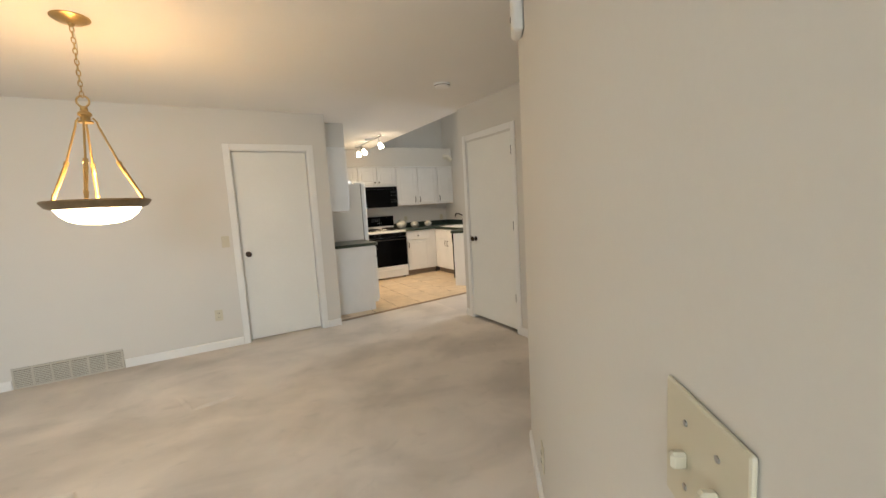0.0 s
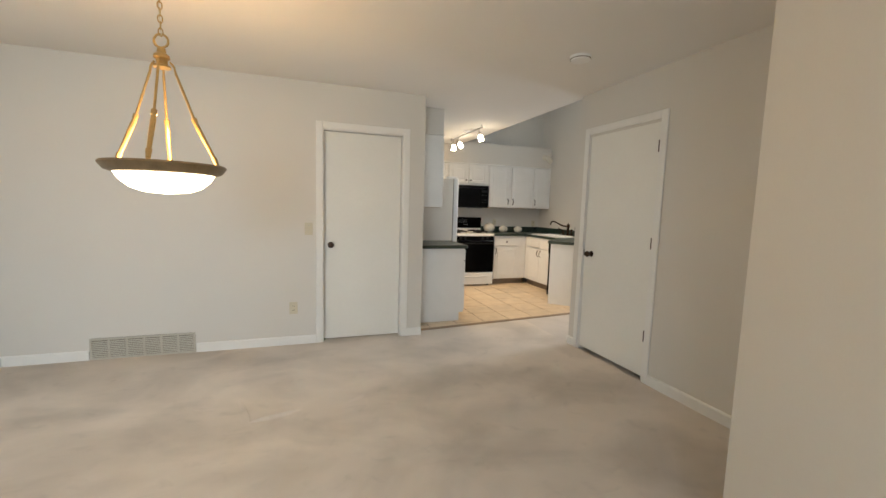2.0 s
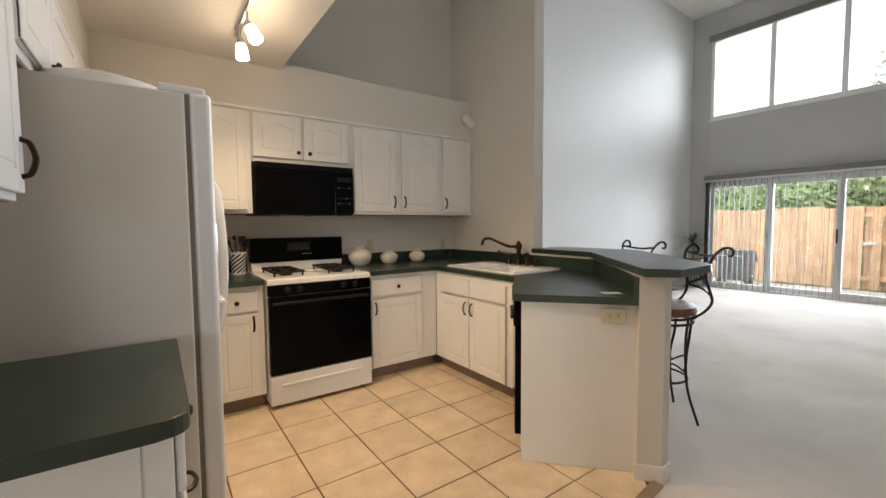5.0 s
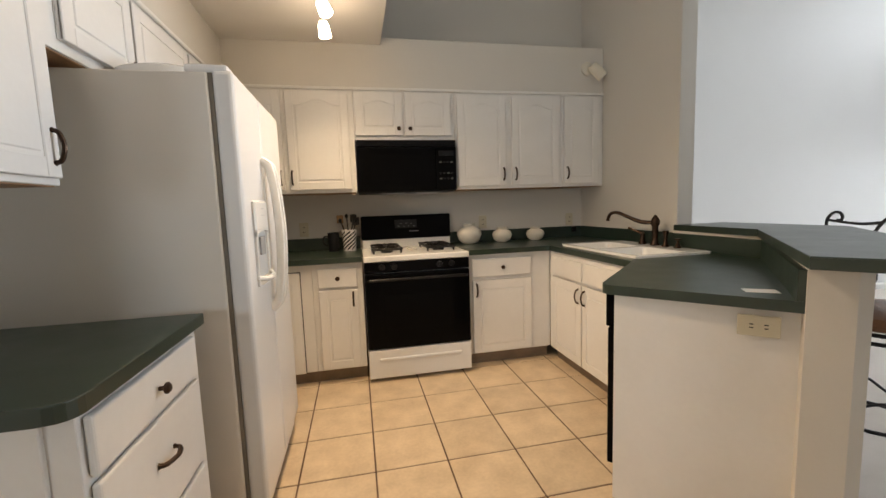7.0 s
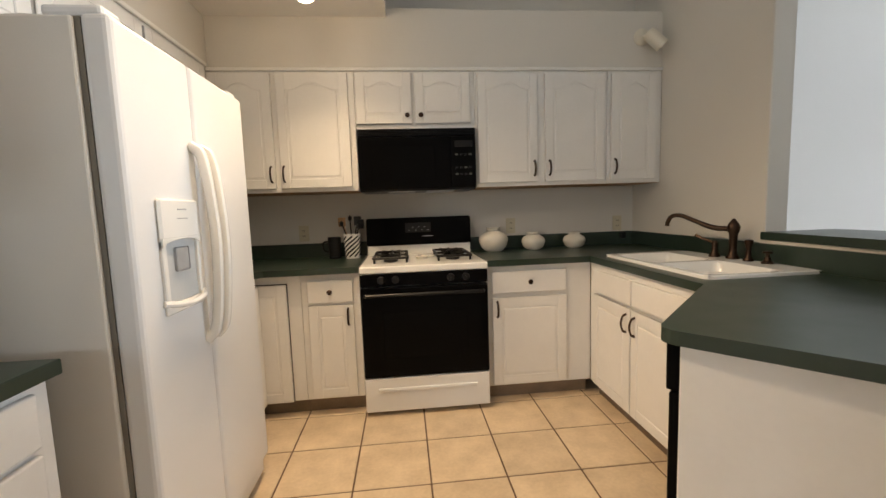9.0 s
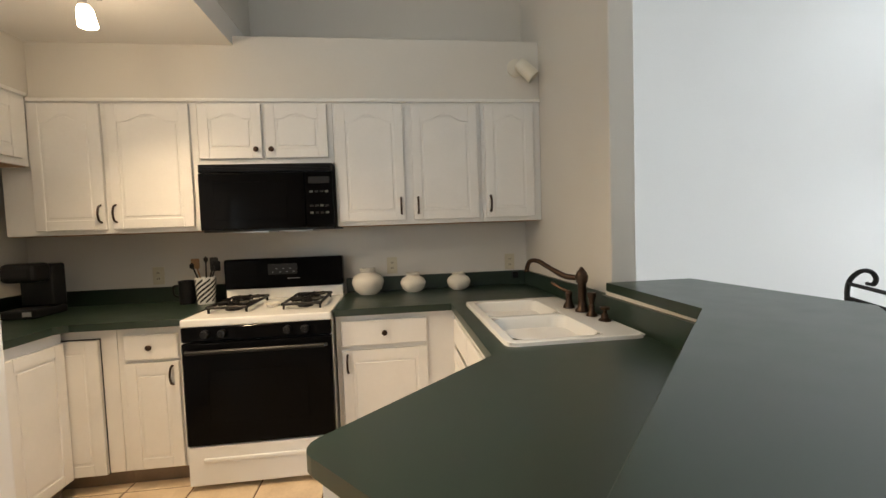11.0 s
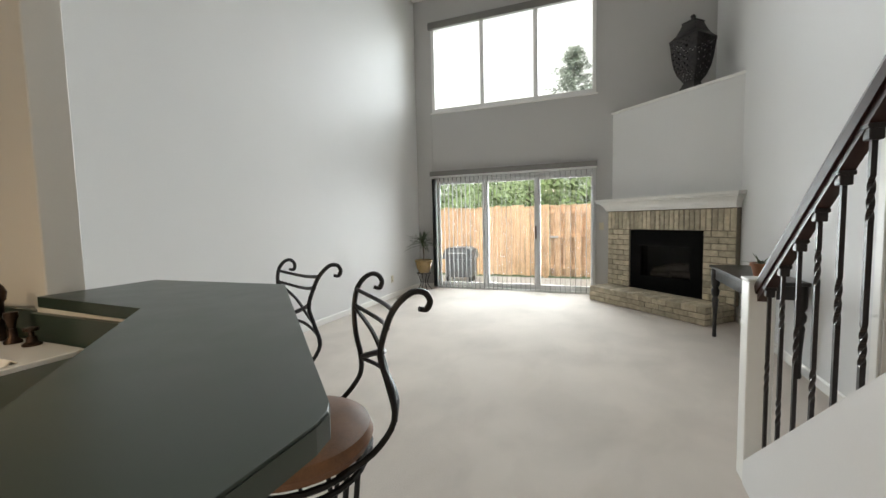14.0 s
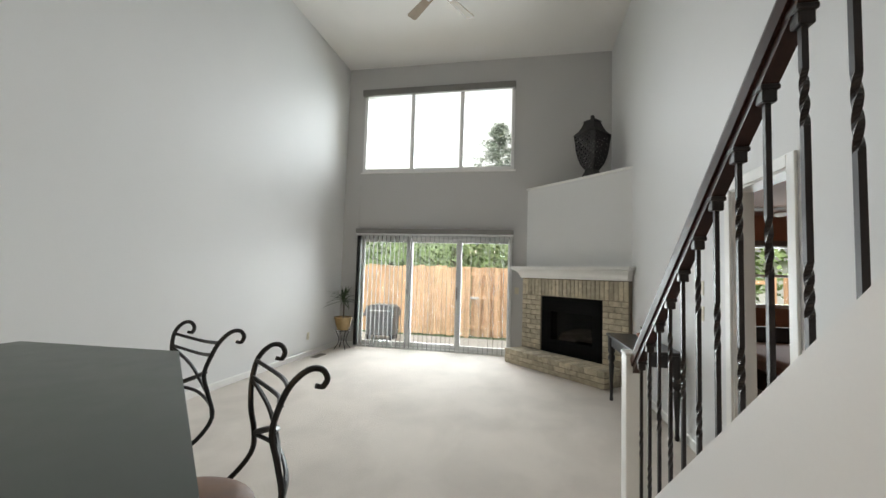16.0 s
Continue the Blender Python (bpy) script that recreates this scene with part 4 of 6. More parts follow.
part("dispenser_arch", bm, "enamel_white", dp)
part("paddle", box(B(), -0.8015, -1.775, 1.075, -0.794, -1.70, 1.15, 0.008, 2), "grey_plastic", dp, "grey dispenser paddle")
part("drip_lip", tube(B(), bow([(-0.800, -1.85, 0.992), (-0.776, -1.80, 0.982), (-0.770, -1.735, 0.978), (-0.776, -1.67, 0.982), (-0.800, -1.622, 0.992)], 5), 0.010, 8), "enamel_white", dp, "", True)
part("label_bar", box(B(), -0.7895, -1.755, 1.262, -0.7882, -1.705, 1.266), "grey_plastic", dp)
part("label_bar", box(B(), -0.7895, -1.760, 1.235, -0.7882, -1.70, 1.238), "grey_plastic", dp)
tray = thing("plastic_tray", "white rounded plastic lid lying on the refrigerator", "plastic lid", pose(-1.12, -1.60, 1.736))
part("shell", lathe(B(), [(0.20, 0), (0.21, 0.02), (0.20, 0.07), (0.13, 0.095), (0, 0.10)], 24), "enamel_white", tray, "", True)

# ---- small kitchen things ----
for x, y, r, h in ((0.545, -0.13, 0.108, 0.175), (0.85, -0.12, 0.088, 0.128), (1.168, -0.12, 0.083, 0.118)):
    v = thing("vase", "round cream ceramic vase on the worktop", "vase", pose(x, y, 0.914), "vases by the range")
    n = 0.50 if h < 0.15 else 0.42
    part("bowl", lathe(B(), [(0, 0), (r * 0.55, 0), (r * 0.85, h * 0.18), (r, h * 0.45), (r * 0.97, h * 0.58), (r * 0.84, h * 0.72), (r * (n + 0.06), h * 0.83), (r * n, h * 0.86), (r * (n + 0.07), h * 0.90), (r * (n + 0.01), h * 0.93), (r * (n + 0.08), h * 0.97), (r * (n + 0.06), h), (r * (n - 0.06), h), (r * (n - 0.08), h * 0.9), (0, h * 0.84)], 28), "ceramic_cream", v, "", True)
ck = thing("utensil_crock", "black and white striped crock full of utensils", "utensil crock", pose(-0.475, -0.17, 0.914))
part("crock", lathe(B(), [(0, 0), (0.05, 0), (0.062, 0.17), (0.058, 0.17), (0.048, 0.02), (0, 0.02)], 20), "enamel_white", ck, "", True)
rr = lambda z: 0.0508 + 0.0122 * z / 0.17
for j in range(-9, 6):
    bm = B()
    for k in range(36):
        a0, a1 = radians(10 * k - 270), radians(10 * k - 260)
        z0, z1 = 0.03 * j + 0.045 * (a0 + 4.71), 0.03 * j + 0.045 * (a1 + 4.71)
        if z0 > 0.004 and z1 + 0.014 < 0.168:
            bm.faces.new([bm.verts.new((rr(z) * math.cos(a), rr(z) * math.sin(a), z)) for a, z in ((a0, z0), (a1, z1), (a1, z1 + 0.014), (a0, z0 + 0.014))])
    if bm.faces:
        part("stripe", bm, "black_plastic", ck)
for a, ln, mt, kind in ((100, 0.19, "wood_black", 0), (150, 0.17, "wood_tan", 1), (30, 0.15, "black_plastic", 1), (60, 0.17, "wood_black", 1), (210, 0.16, "black_plastic", 0), (330, 0.14, "black_plastic", 0)):
    bm = B()
    d = Vector((0.35 * math.cos(radians(a)), 0.2 * math.sin(radians(a)), 1)).normalized()
    p = Vector((0.02 * math.cos(radians(a)), 0.02 * math.sin(radians(a)), 0.10))
    tube(bm, [p, p + d * (ln - 0.02)], 0.005, 6)
    q = p + d * ln
    if kind:
        box(bm, q.x - 0.026, q.y - 0.004, q.z - 0.04, q.x + 0.026, q.y + 0.004, q.z + 0.025, 0.004)
    else:
        lathe(bm, [(0, -0.03), (0.012, -0.02), (0.014, 0.0), (0, 0.014)], 10, Matrix.Translation(q))
    part("utensil", bm, mt, ck)
mug = thing("mug", "black mug beside the utensil crock", "mug", pose(-0.60, -0.15, 0.914))
part("cup", lathe(B(), [(0, 0), (0.042, 0), (0.046, 0.15), (0.042, 0.15), (0.038, 0.01), (0, 0.01)], 20), "black_plastic", mug, "", True)
part("handle", tube(B(), bow([(-0.043, 0, 0.12), (-0.075, 0, 0.115), (-0.08, 0, 0.08), (-0.07, 0, 0.055), (-0.043, 0, 0.045)], 4), 0.006, 8), "black_plastic", mug, "", True)
cm = thing("coffee_maker", "black coffee maker in the worktop corner", "coffee maker", pose(-1.36, -0.30, 0.914))
part("base", box(B(), -0.09, -0.12, 0, 0.09, 0.12, 0.05, 0.012, 2), "black_plastic", cm)
part("tower", box(B(), -0.09, 0.02, 0.05, 0.09, 0.12, 0.30, 0.012, 2), "black_plastic", cm)
part("brew_head", box(B(), -0.09, -0.11, 0.20, 0.09, 0.03, 0.31, 0.03, 3), "black_plastic", cm)
part("badge", box(B(), 0.03, -0.1215, 0.015, 0.075, -0.119, 0.04), "grey_plastic", cm)
card = thing("paper_card", "small white card lying on the peninsula worktop", "paper card", pose(0.96, -2.40, 0.9142, 0, 0, -35))
part("sheet", box(B(), -0.05, -0.03, 0, 0.05, 0.03, 0.0015), "vinyl_white", card)
plug = thing("plug", "small black plug-in adapter on the backsplash", "plug", pose(1.60, -0.022, 0.985))
part("body", box(B(), -0.02, -0.03, -0.025, 0.02, -0.0005, 0.025, 0.006, 2), "black_plastic", plug)


def wall_plate(label, m, kind="outlet", gangs=1, flat=False):
    """Cover plate in the x-z plane, front at -y."""
    t = thing("outlet" if kind == "outlet" else "light_switch", label, "outlet" if kind == "outlet" else "light switch", m)
    w = 0.072 + 0.046 * (gangs - 1)
    part("plate", box(B(), -w / 2, -0.006, -0.058, w / 2, -0.0005, 0.058, 0.003, 2), "plate_ivory", t)
    for g in range(gangs):
        x = (g - (gangs - 1) / 2) * 0.046
        if kind == "outlet":
            for z in (-0.02, 0.02):
                o = part("socket", lathe(B(), [(0, 0.009), (0.015, 0.009), (0.016, 0.005)], 12, pose(x, 0, z, 90, 0, 0)), "plate_ivory", t)
                for dx in (-0.006, 0.006):
                    part("slot", box(B(), x + dx - 0.0018, -0.0098, z - 0.005, x + dx + 0.0018, -0.0088, z + 0.006), "black_plastic", o)
        else:
            part("toggle", box(B(), x - 0.005, -0.021, -0.012, x + 0.005, -0.005, 0.004, 0.003), "plate_ivory", t)
            for z in (-0.03, 0.03):
                part("screw", lathe(B(), [(0.003, 0.006), (0.003, 0.0072), (0, 0.0074)], 8, pose(x, 0, z, 90, 0, 0)), "steel", t)
    return t


IV = "ivory plastic outlet on the wall"
for x, z in ((-0.84, 1.09), (0.71, 1.09), (1.57, 1.08)):
    wall_plate("ivory plastic outlet above the kitchen backsplash", pose(x, 0, z))
wall_plate("ivory double outlet on the peninsula end panel", pose(0.882, -2.463, 0.815, 0, 90, -46.4), "outlet", 1)
wall_plate("ivory outlet low on the dining wall", pose(-2.885, DY, 0.356))
wall_plate("ivory light switch beside the dining door", pose(-2.745, DY, 1.113), "switch")
wall_plate("ivory outlet low on the dining side wall", pose(-5.05, -3.82, 0.314, 0, 0, 90))
wall_plate("ivory outlet low on the great room wall", pose(6.88, BIGY, 0.32))
wall_plate("ivory light switch beside the bedroom doorway", pose(4.43, RY, 1.342, 0, 0, 180), "switch")
wall_plate("ivory light switch beside the bedroom doorway", pose(4.43, RY, 1.139, 0, 0, 180), "switch")
wall_plate("ivory switch beside the patio door", pose(WX, -3.01, 1.14, 0, 0, -90), "switch")
wall_plate("white outlet over the desk worktop", pose(LX, -2.36, 1.12, 0, 0, 90))
wall_plate("ivory two-gang light switch on the entry wall", Matrix.Translation((c0[0] - 1.825 * ux, c0[1] - 1.825 * uy, 1.125)) @ Matrix.Rotation(math.atan2(-uy, -ux), 4, "Z") @ Matrix.Diagonal((1.22, 1.0, 1.12, 1.0)), "switch", 2)
wall_plate("ivory outlet low on the entry wall", Matrix.Translation((c0[0] - 0.54 * ux, c0[1] - 0.54 * uy, 0.28)) @ Matrix.Rotation(math.atan2(-uy, -ux), 4, "Z"))


# ---- doors and dining area ----
def door_set(name, label, m, w, h, knob_x, hinges=(), recess=0.0, gap=0.0):
    """A flush door in casing: x 0..w across the opening, front at y 0, y positive into the wall."""
    t = thing(name, label, "door", m, "", "structure")
    cw = 0.058
    part("casing", box(B(), -cw, -0.014, 0, 0.004, 0.0, h + cw, 0.004), "trim_paint", t)
    part("casing", box(B(), w - 0.004, -0.014, 0, w + cw, 0.0, h + cw, 0.004), "trim_paint", t)
    part("casing", box(B(), 0.0041, -0.0135, h - 0.004, w - 0.0041, 0.0, h + cw, 0.004), "trim_paint", t)
    for x0, x1 in ((0, 0.012), (w - 0.012, w)):
        part("jamb", box(B(), x0, 0.001, 0, x1, 0.12, h), "trim_paint", t)
    part("jamb", box(B(), 0.0125, 0.001, h - 0.012, w - 0.0125, 0.12, h), "trim_paint", t)
    d = part("door_leaf", box(B(), 0.015, recess + 0.001, 0.008 + gap, w - 0.015, recess + 0.036, h - 0.015, 0.002), "door_paint", t)
    k = part("door_knob", lathe(B(), [(0.028, 0), (0.028, 0.004), (0.011, 0.010), (0.011, 0.028), (0.026, 0.040), (0.029, 0.050), (0.022, 0.060), (0, 0.063)], 18, pose(knob_x, recess, 0.955, 90, 0, 0)), "bronze_dark", d, "dark bronze door knob", True)
    for z in hinges:
        part("hinge", box(B(), w - 0.024, recess - 0.006, z - 0.045, w - 0.012, recess + 0.002, z + 0.045, 0.002), "bronze_dark", d, "dark bronze hinge")
    part("strike", box(B(), 0.004, recess - 0.003, 0.925, 0.0145, recess + 0.001, 0.985), "bronze_dark", t)
    return t


door_set("door_1", "closed flush cream-painted door in the dining wall", pose(-2.62, DY, 0), 0.786, 2.058, 0.08, (), 0.075, 0.0)
door_set("door_2", "closed flush cream-painted closet door with bronze hinges", pose(EDGE, -3.80 - 0.045, 0, 0, 0, -90), 0.82, 2.075, 0.115, (1.87, 1.117, 0.37), 0.004, 0.03)
structure("trim_closet_jamb", box(B(), EDGE + 0.002, -4.708, 0, EDGE + 0.118, -4.667, 2.05), "trim_paint", "white painted door jamb", "trim")

# return air register in the dining wall
rg = thing("wall_register", "tan metal return register low in the dining wall", "register", pose(-4.473, DY, 0.0))
part("backing", box(B(), 0, -0.008, 0.0, 0.767, -0.001, 0.182, 0.002), "register_dark", rg)
for z in (0.0, 0.164):
    part("frame", box(B(), 0, -0.014, z, 0.767, -0.007, z + 0.018, 0.002), "register_tan", rg)
for k in range(7):
    x = k * (0.767 - 0.016) / 6
    part("frame", box(B(), x, -0.0138, 0.018, x + 0.016, -0.007, 0.164, 0.002), "register_tan", rg)
for k in range(6):
    x = 0.016 + k * (0.767 - 0.016) / 6
    for s in range(9):
        part("slat", box(B(), x, -0.011, 0.022 + 0.0155 * s, x + 0.1092, -0.007, 0.032 + 0.0155 * s), "register_tan", rg)

sd = thing("smoke_detector", "round white smoke detector on the ceiling", "smoke detector", pose(-0.90, -4.537, CEIL))
part("housing", lathe(B(), [(0.075, 0), (0.075, -0.012), (0.066, -0.030), (0.030, -0.038), (0, -0.038)], 28), "vinyl_white", sd, "", True)
part("vent_ring", lathe(B(), [(0.0725, -0.016), (0.0735, -0.019), (0.071, -0.023)], 28), "register_dark", sd, "", True)
ch = thing("door_chime", "white door chime box high on the entry wall", "door chime", Matrix.Translation((c0[0] - 0.24 * ux, c0[1] - 0.24 * uy, 2.20)) @ Matrix.Rotation(math.atan2(-uy, -ux), 4, "Z"))
part("cover", box(B(), -0.03, -0.05, -0.10, 0.10, -0.001, 0.12, 0.02, 3), "vinyl_white", ch)
part("slot", box(B(), -0.02, -0.052, -0.02, -0.005, -0.049, 0.0), "black_plastic", ch)

# pendant over the dining area
pd = thing("pendant_lamp", "brass pendant lamp with a glowing white glass bowl on a chain", "pendant lamp", pose(-3.375, -4.95, 0))
part("canopy", lathe(B(), [(0.085, CEIL), (0.085, CEIL - 0.006), (0.060, CEIL - 0.022), (0.018, CEIL - 0.030), (0.010, CEIL - 0.045), (0, CEIL - 0.045)], 26), "brass", pd, "", True)
z, k = CEIL - 0.045, 0
while z > 2.085:
    bm = B()
    ring = [Vector((0.009 * math.cos(a), 0, 0.017 * math.sin(a))) for a in [2 * math.pi * i / 10 for i in range(10)]]
    rot = Matrix.Rotation(radians(90 * (k % 2) + 20), 3, "Z")
    tube(bm, [rot @ p + Vector((0, 0, z - 0.014)) for p in ring], 0.0026, 5, closed=True)
    part("chain_link", bm, "brass", pd, "", True)
    z -= 0.0275
    k += 1
part("cord", tube(B(), bow([(0.004, 0, CEIL - 0.045), (0.010, 0.004, 2.32), (-0.006, 0.006, 2.2), (0.002, 0, 2.06)], 6), 0.0022, 5), "plate_ivory", pd)
bm = B()
tube(bm, [Vector((0.027 * math.cos(2 * math.pi * i / 20), 0.006 * math.sin(2 * math.pi * i / 20), 2.035 + 0.030 * math.sin(2 * math.pi * i / 20))) for i in range(20)], 0.005, 6, closed=True)
part("ring", bm, "brass", pd, "", True)
part("hub", lathe(B(), [(0, 2.005), (0.016, 2.003), (0.018, 1.985), (0.030, 1.975), (0.032, 1.962), (0.022, 1.955), (0.022, 1.935), (0.034, 1.93), (0.034, 1.922), (0, 1.92)], 20), "brass", pd, "", True)
for a in (6, 100, 168, 268):
    ca, sa = math.cos(radians(a)), math.sin(radians(a))
    P = lambda r, z: (r * ca, r * sa, z)
    bm = tube(B(), [P(0.03, 1.95), P(0.045, 1.93), P(0.05, 1.905)], 0.005, 6)
    tube(bm, [P(0.05, 1.905), P(0.115, 1.715)], 0.0055, 8)
    tube(bm, [P(0.113, 1.72), P(0.119, 1.70)], 0.012, 8)
    tube(bm, [P(0.119, 1.70), P(0.13, 1.675), P(0.192, 1.54)], [0.009, 0.0115, 0.0085], 8)
    tube(bm, [P(0.188, 1.55), P(0.202, 1.512)], [0.0125, 0.009], 8)
    part("arm", bm, "brass", pd, "", True)
part("rim", lathe(B(), [(0.185, 1.505), (0.236, 1.508), (0.242, 1.500), (0.222, 1.472), (0.195, 1.462), (0.188, 1.470), (0.185, 1.505)], 40), "pendant_rim", pd, "antique brass rim", True)
part("glass_bowl", lathe(B(), [(0.192, 1.466), (0.172, 1.432), (0.135, 1.400), (0.085, 1.382), (0, 1.374)], 40), "bowl_glow", pd, "glowing frosted white glass bowl", True)
lamp = new("pendant_light", bpy.data.lights.new("pendant_light", "POINT"))
lamp.data.energy, lamp.data.color, lamp.data.shadow_soft_size = PENDANT_POWER, (1.0, 0.60, 0.22), 0.07
lamp.location = (-3.375, -4.95, 1.57)

# ---- track light in the kitchen ----
tk = thing("track_light", "white ceiling track light with three lit frosted spots", "track light", pose(-0.54, 0, 0))
part("rail", box(B(), -0.012, -2.06, CEIL - 0.045, 0.012, -0.86, CEIL - 0.028, 0.003), "steel", tk)
part("canopy", lathe(B(), [(0.06, CEIL), (0.06, CEIL - 0.018), (0.02, CEIL - 0.028), (0, CEIL - 0.028)], 22, Matrix.Translation((0, -1.52, 0))), "vinyl_white", tk, "", True)
for y in (-2.04, -0.88):
    part("stand_off", tube(B(), [(0, y, CEIL), (0, y, CEIL - 0.04)], 0.007, 8), "steel", tk)
for y, tx, ty in ((-1.96, 4, -22), (-1.19, -24, -18), (-0.97, 2, -6)):
    hd = part("spot_head", tube(B(), [(0, y, CEIL - 0.045), (0, y, CEIL - 0.095)], 0.006, 8), "steel", tk)
    mm = Matrix.Translation((0, y, CEIL - 0.09)) @ Matrix.Rotation(radians(tx), 4, "X") @ Matrix.Rotation(radians(ty), 4, "Y")
    part("cap", lathe(B(), [(0, 0), (0.016, -0.002), (0.020, -0.03), (0.022, -0.034), (0, -0.036)], 16, mm), "steel", hd, "", True)
    part("frosted_shade", lathe(B(), [(0.020, -0.032), (0.030, -0.050), (0.036, -0.115), (0.033, -0.118), (0, -0.112)], 18, mm), "spot_glow", hd, "glowing frosted glass shade", True)
    pl = new("spot_light", bpy.data.lights.new("spot_light", "SPOT"))
    pl.data.energy, pl.data.color, pl.data.shadow_soft_size, pl.data.spot_size, pl.data.spot_blend = SPOT_POWER, (1.0, 0.76, 0.48), 0.04, radians(132), 0.85
    pl.matrix_world = Matrix.Translation((-0.54, 0, 0)) @ mm @ Matrix.Translation((0, 0, -0.13))

# ivory spotlight on the soffit, unlit
so = thing("soffit_spotlight", "ivory cylinder spotlight on the kitchen soffit", "spotlight", pose(1.545, -0.34, 2.345))
part("canopy", lathe(B(), [(0.055, 0), (0.055, 0.012), (0.03, 0.024), (0, 0.026)], 20, pose(0, 0, 0, 90, 0, 0)), "spot_ivory", so, "", True)
part("arm", tube(B(), [(0, -0.02, 0), (0.01, -0.07, -0.01)], 0.009, 8), "spot_ivory", so, "", True)
part("head", lathe(B(), [(0, 0.05), (0.035, 0.045), (0.042, 0.03), (0.044, -0.085), (0.040, -0.085), (0.036, 0.0), (0, 0.01)], 20, Matrix.Translation((0.03, -0.085, -0.03)) @ Matrix.Rotation(radians(-42), 4, "Y") @ Matrix.Rotation(radians(-12), 4, "X")), "spot_ivory", so, "", True)

# ---- patio door, high window and blinds ----
sl = thing("door_patio", "white three-panel sliding patio door with clear glass", "patio door", pose(WX, 0, 0), "", "structure")
W3 = (WY1 - WY0) / 3
part("frame", box(B(), 0.02, WY0, 0.0, 0.16, WY1, 0.035, 0.003), "vinyl_white", sl)
part("frame", box(B(), 0.02, WY0, 2.035, 0.16, WY1, 2.069, 0.003), "vinyl_white", sl)
part("frame", box(B(), 0.02, WY0 + 0.001, 0.035, 0.16, WY0 + 0.04, 2.035, 0.003), "vinyl_white", sl)
part("frame", box(B(), 0.02, WY1 - 0.04, 0.035, 0.16, WY1 - 0.001, 2.035, 0.003), "vinyl_white", sl)
for k in range(3):
    y1 = WY1 - 0.03 - k * (W3 - 0.02)
    y0 = y1 - W3 + 0.0
    x = 0.05 + 0.045 * (k == 1)
    pnl = part("door_panel", box(B(), x, y0, 0.036, x + 0.04, y0 + 0.065, 2.034, 0.004), "vinyl_white", sl)
    part("stile", box(B(), x, y1 - 0.065, 0.036, x + 0.04, y1, 2.034, 0.004), "vinyl_white", pnl)
    part("rail", box(B(), x + 0.001, y0 + 0.065, 0.036, x + 0.039, y1 - 0.065, 0.12, 0.004), "vinyl_white", pnl)
    part("rail", box(B(), x + 0.001, y0 + 0.065, 1.96, x + 0.039, y1 - 0.065, 2.034, 0.004), "vinyl_white", pnl)
    g = part("pane", box(B(), x + 0.016, y0 + 0.06, 0.115, x + 0.022, y1 - 0.06, 1.965), "pane_glass", pnl)
    g.visible_shadow = False
    if k == 1:
        part("door_handle", box(B(), x - 0.035, y0 + 0.018, 0.93, x - 0.002, y0 + 0.048, 1.16, 0.008, 2), "bronze_dark", pnl, "dark bronze pull handle")
    if k == 0:
        part("latch", box(B(), x - 0.012, y0 + 0.02, 1.0, x - 0.001, y0 + 0.04, 1.08, 0.003), "bronze_dark", pnl)
win = thing("window_1", "high white three-pane window over the patio door", "window", pose(WX, 0, 0), "", "structure")
for z0, z1 in ((3.281, 3.345), (4.76, 4.819)):
    part("window_frame", box(B(), -0.012, WY0 + 0.001, z0, 0.10, WY1 - 0.001, z1, 0.003), "vinyl_white", win)
for y, w in ((WY0 + 0.03, 0.058), (WY1 - 0.03, 0.058), (-1.03, 0.075), (-1.965, 0.075)):
    part("window_frame", box(B(), -0.0115, y - w / 2, 3.345, 0.10, y + w / 2, 4.76, 0.003), "vinyl_white", win)
for y0, y1 in ((WY0 + 0.06, -1.99), (-1.94, -1.06), (-1.005, WY1 - 0.06)):
    g = part("pane", box(B(), 0.05, y0, 3.345, 0.056, y1, 4.76), "pane_glass", win)
    g.visible_shadow = False
part("window_sill", box(B(), -0.03, WY0 - 0.03, 3.255, 0.0, WY1 + 0.03, 3.28, 0.004), "trim_paint", win)
hb = thing("high_window_shade", "grey fabric shade rolled up above the high window", "window shade", pose(WX, 0, 0))
part("valance", box(B(), -0.085, WY0 - 0.01, 4.755, -0.014, WY1 + 0.03, 4.88, 0.012, 2), "valance_grey", hb)
vb = thing("vertical_blind", "off-white vertical blind at the patio door, open vanes darkened for backlight", "vertical blind", pose(WX, 0, 0))
part("valance", box(B(), -0.15, WY0 - 0.02, 2.108, -0.03, WY1 + 0.025, 2.192, 0.006, 2), "valance_grey", vb, "grey fabric valance")
part("head_rail", box(B(), -0.11, WY0 - 0.015, 2.075, -0.07, WY1 + 0.02, 2.108), "vinyl_white", vb)
VANE = mesh("vane", box(B(), -0.038, -0.0008, 0, 0.038, 0.0008, 2.02), "blind_vane_backlit")
ys = [WY1 + 0.0 - 0.018 * k for k in range(5)] + [WY1 - 0.15 - 0.083 * k for k in range(33)]
for k, y in enumerate(ys):
    v = new("vane", VANE)
    v.parent = vb
    v.matrix_basis = pose(-0.085, y, 0.04, 0, 0, random.uniform(-2, 2) + 8)

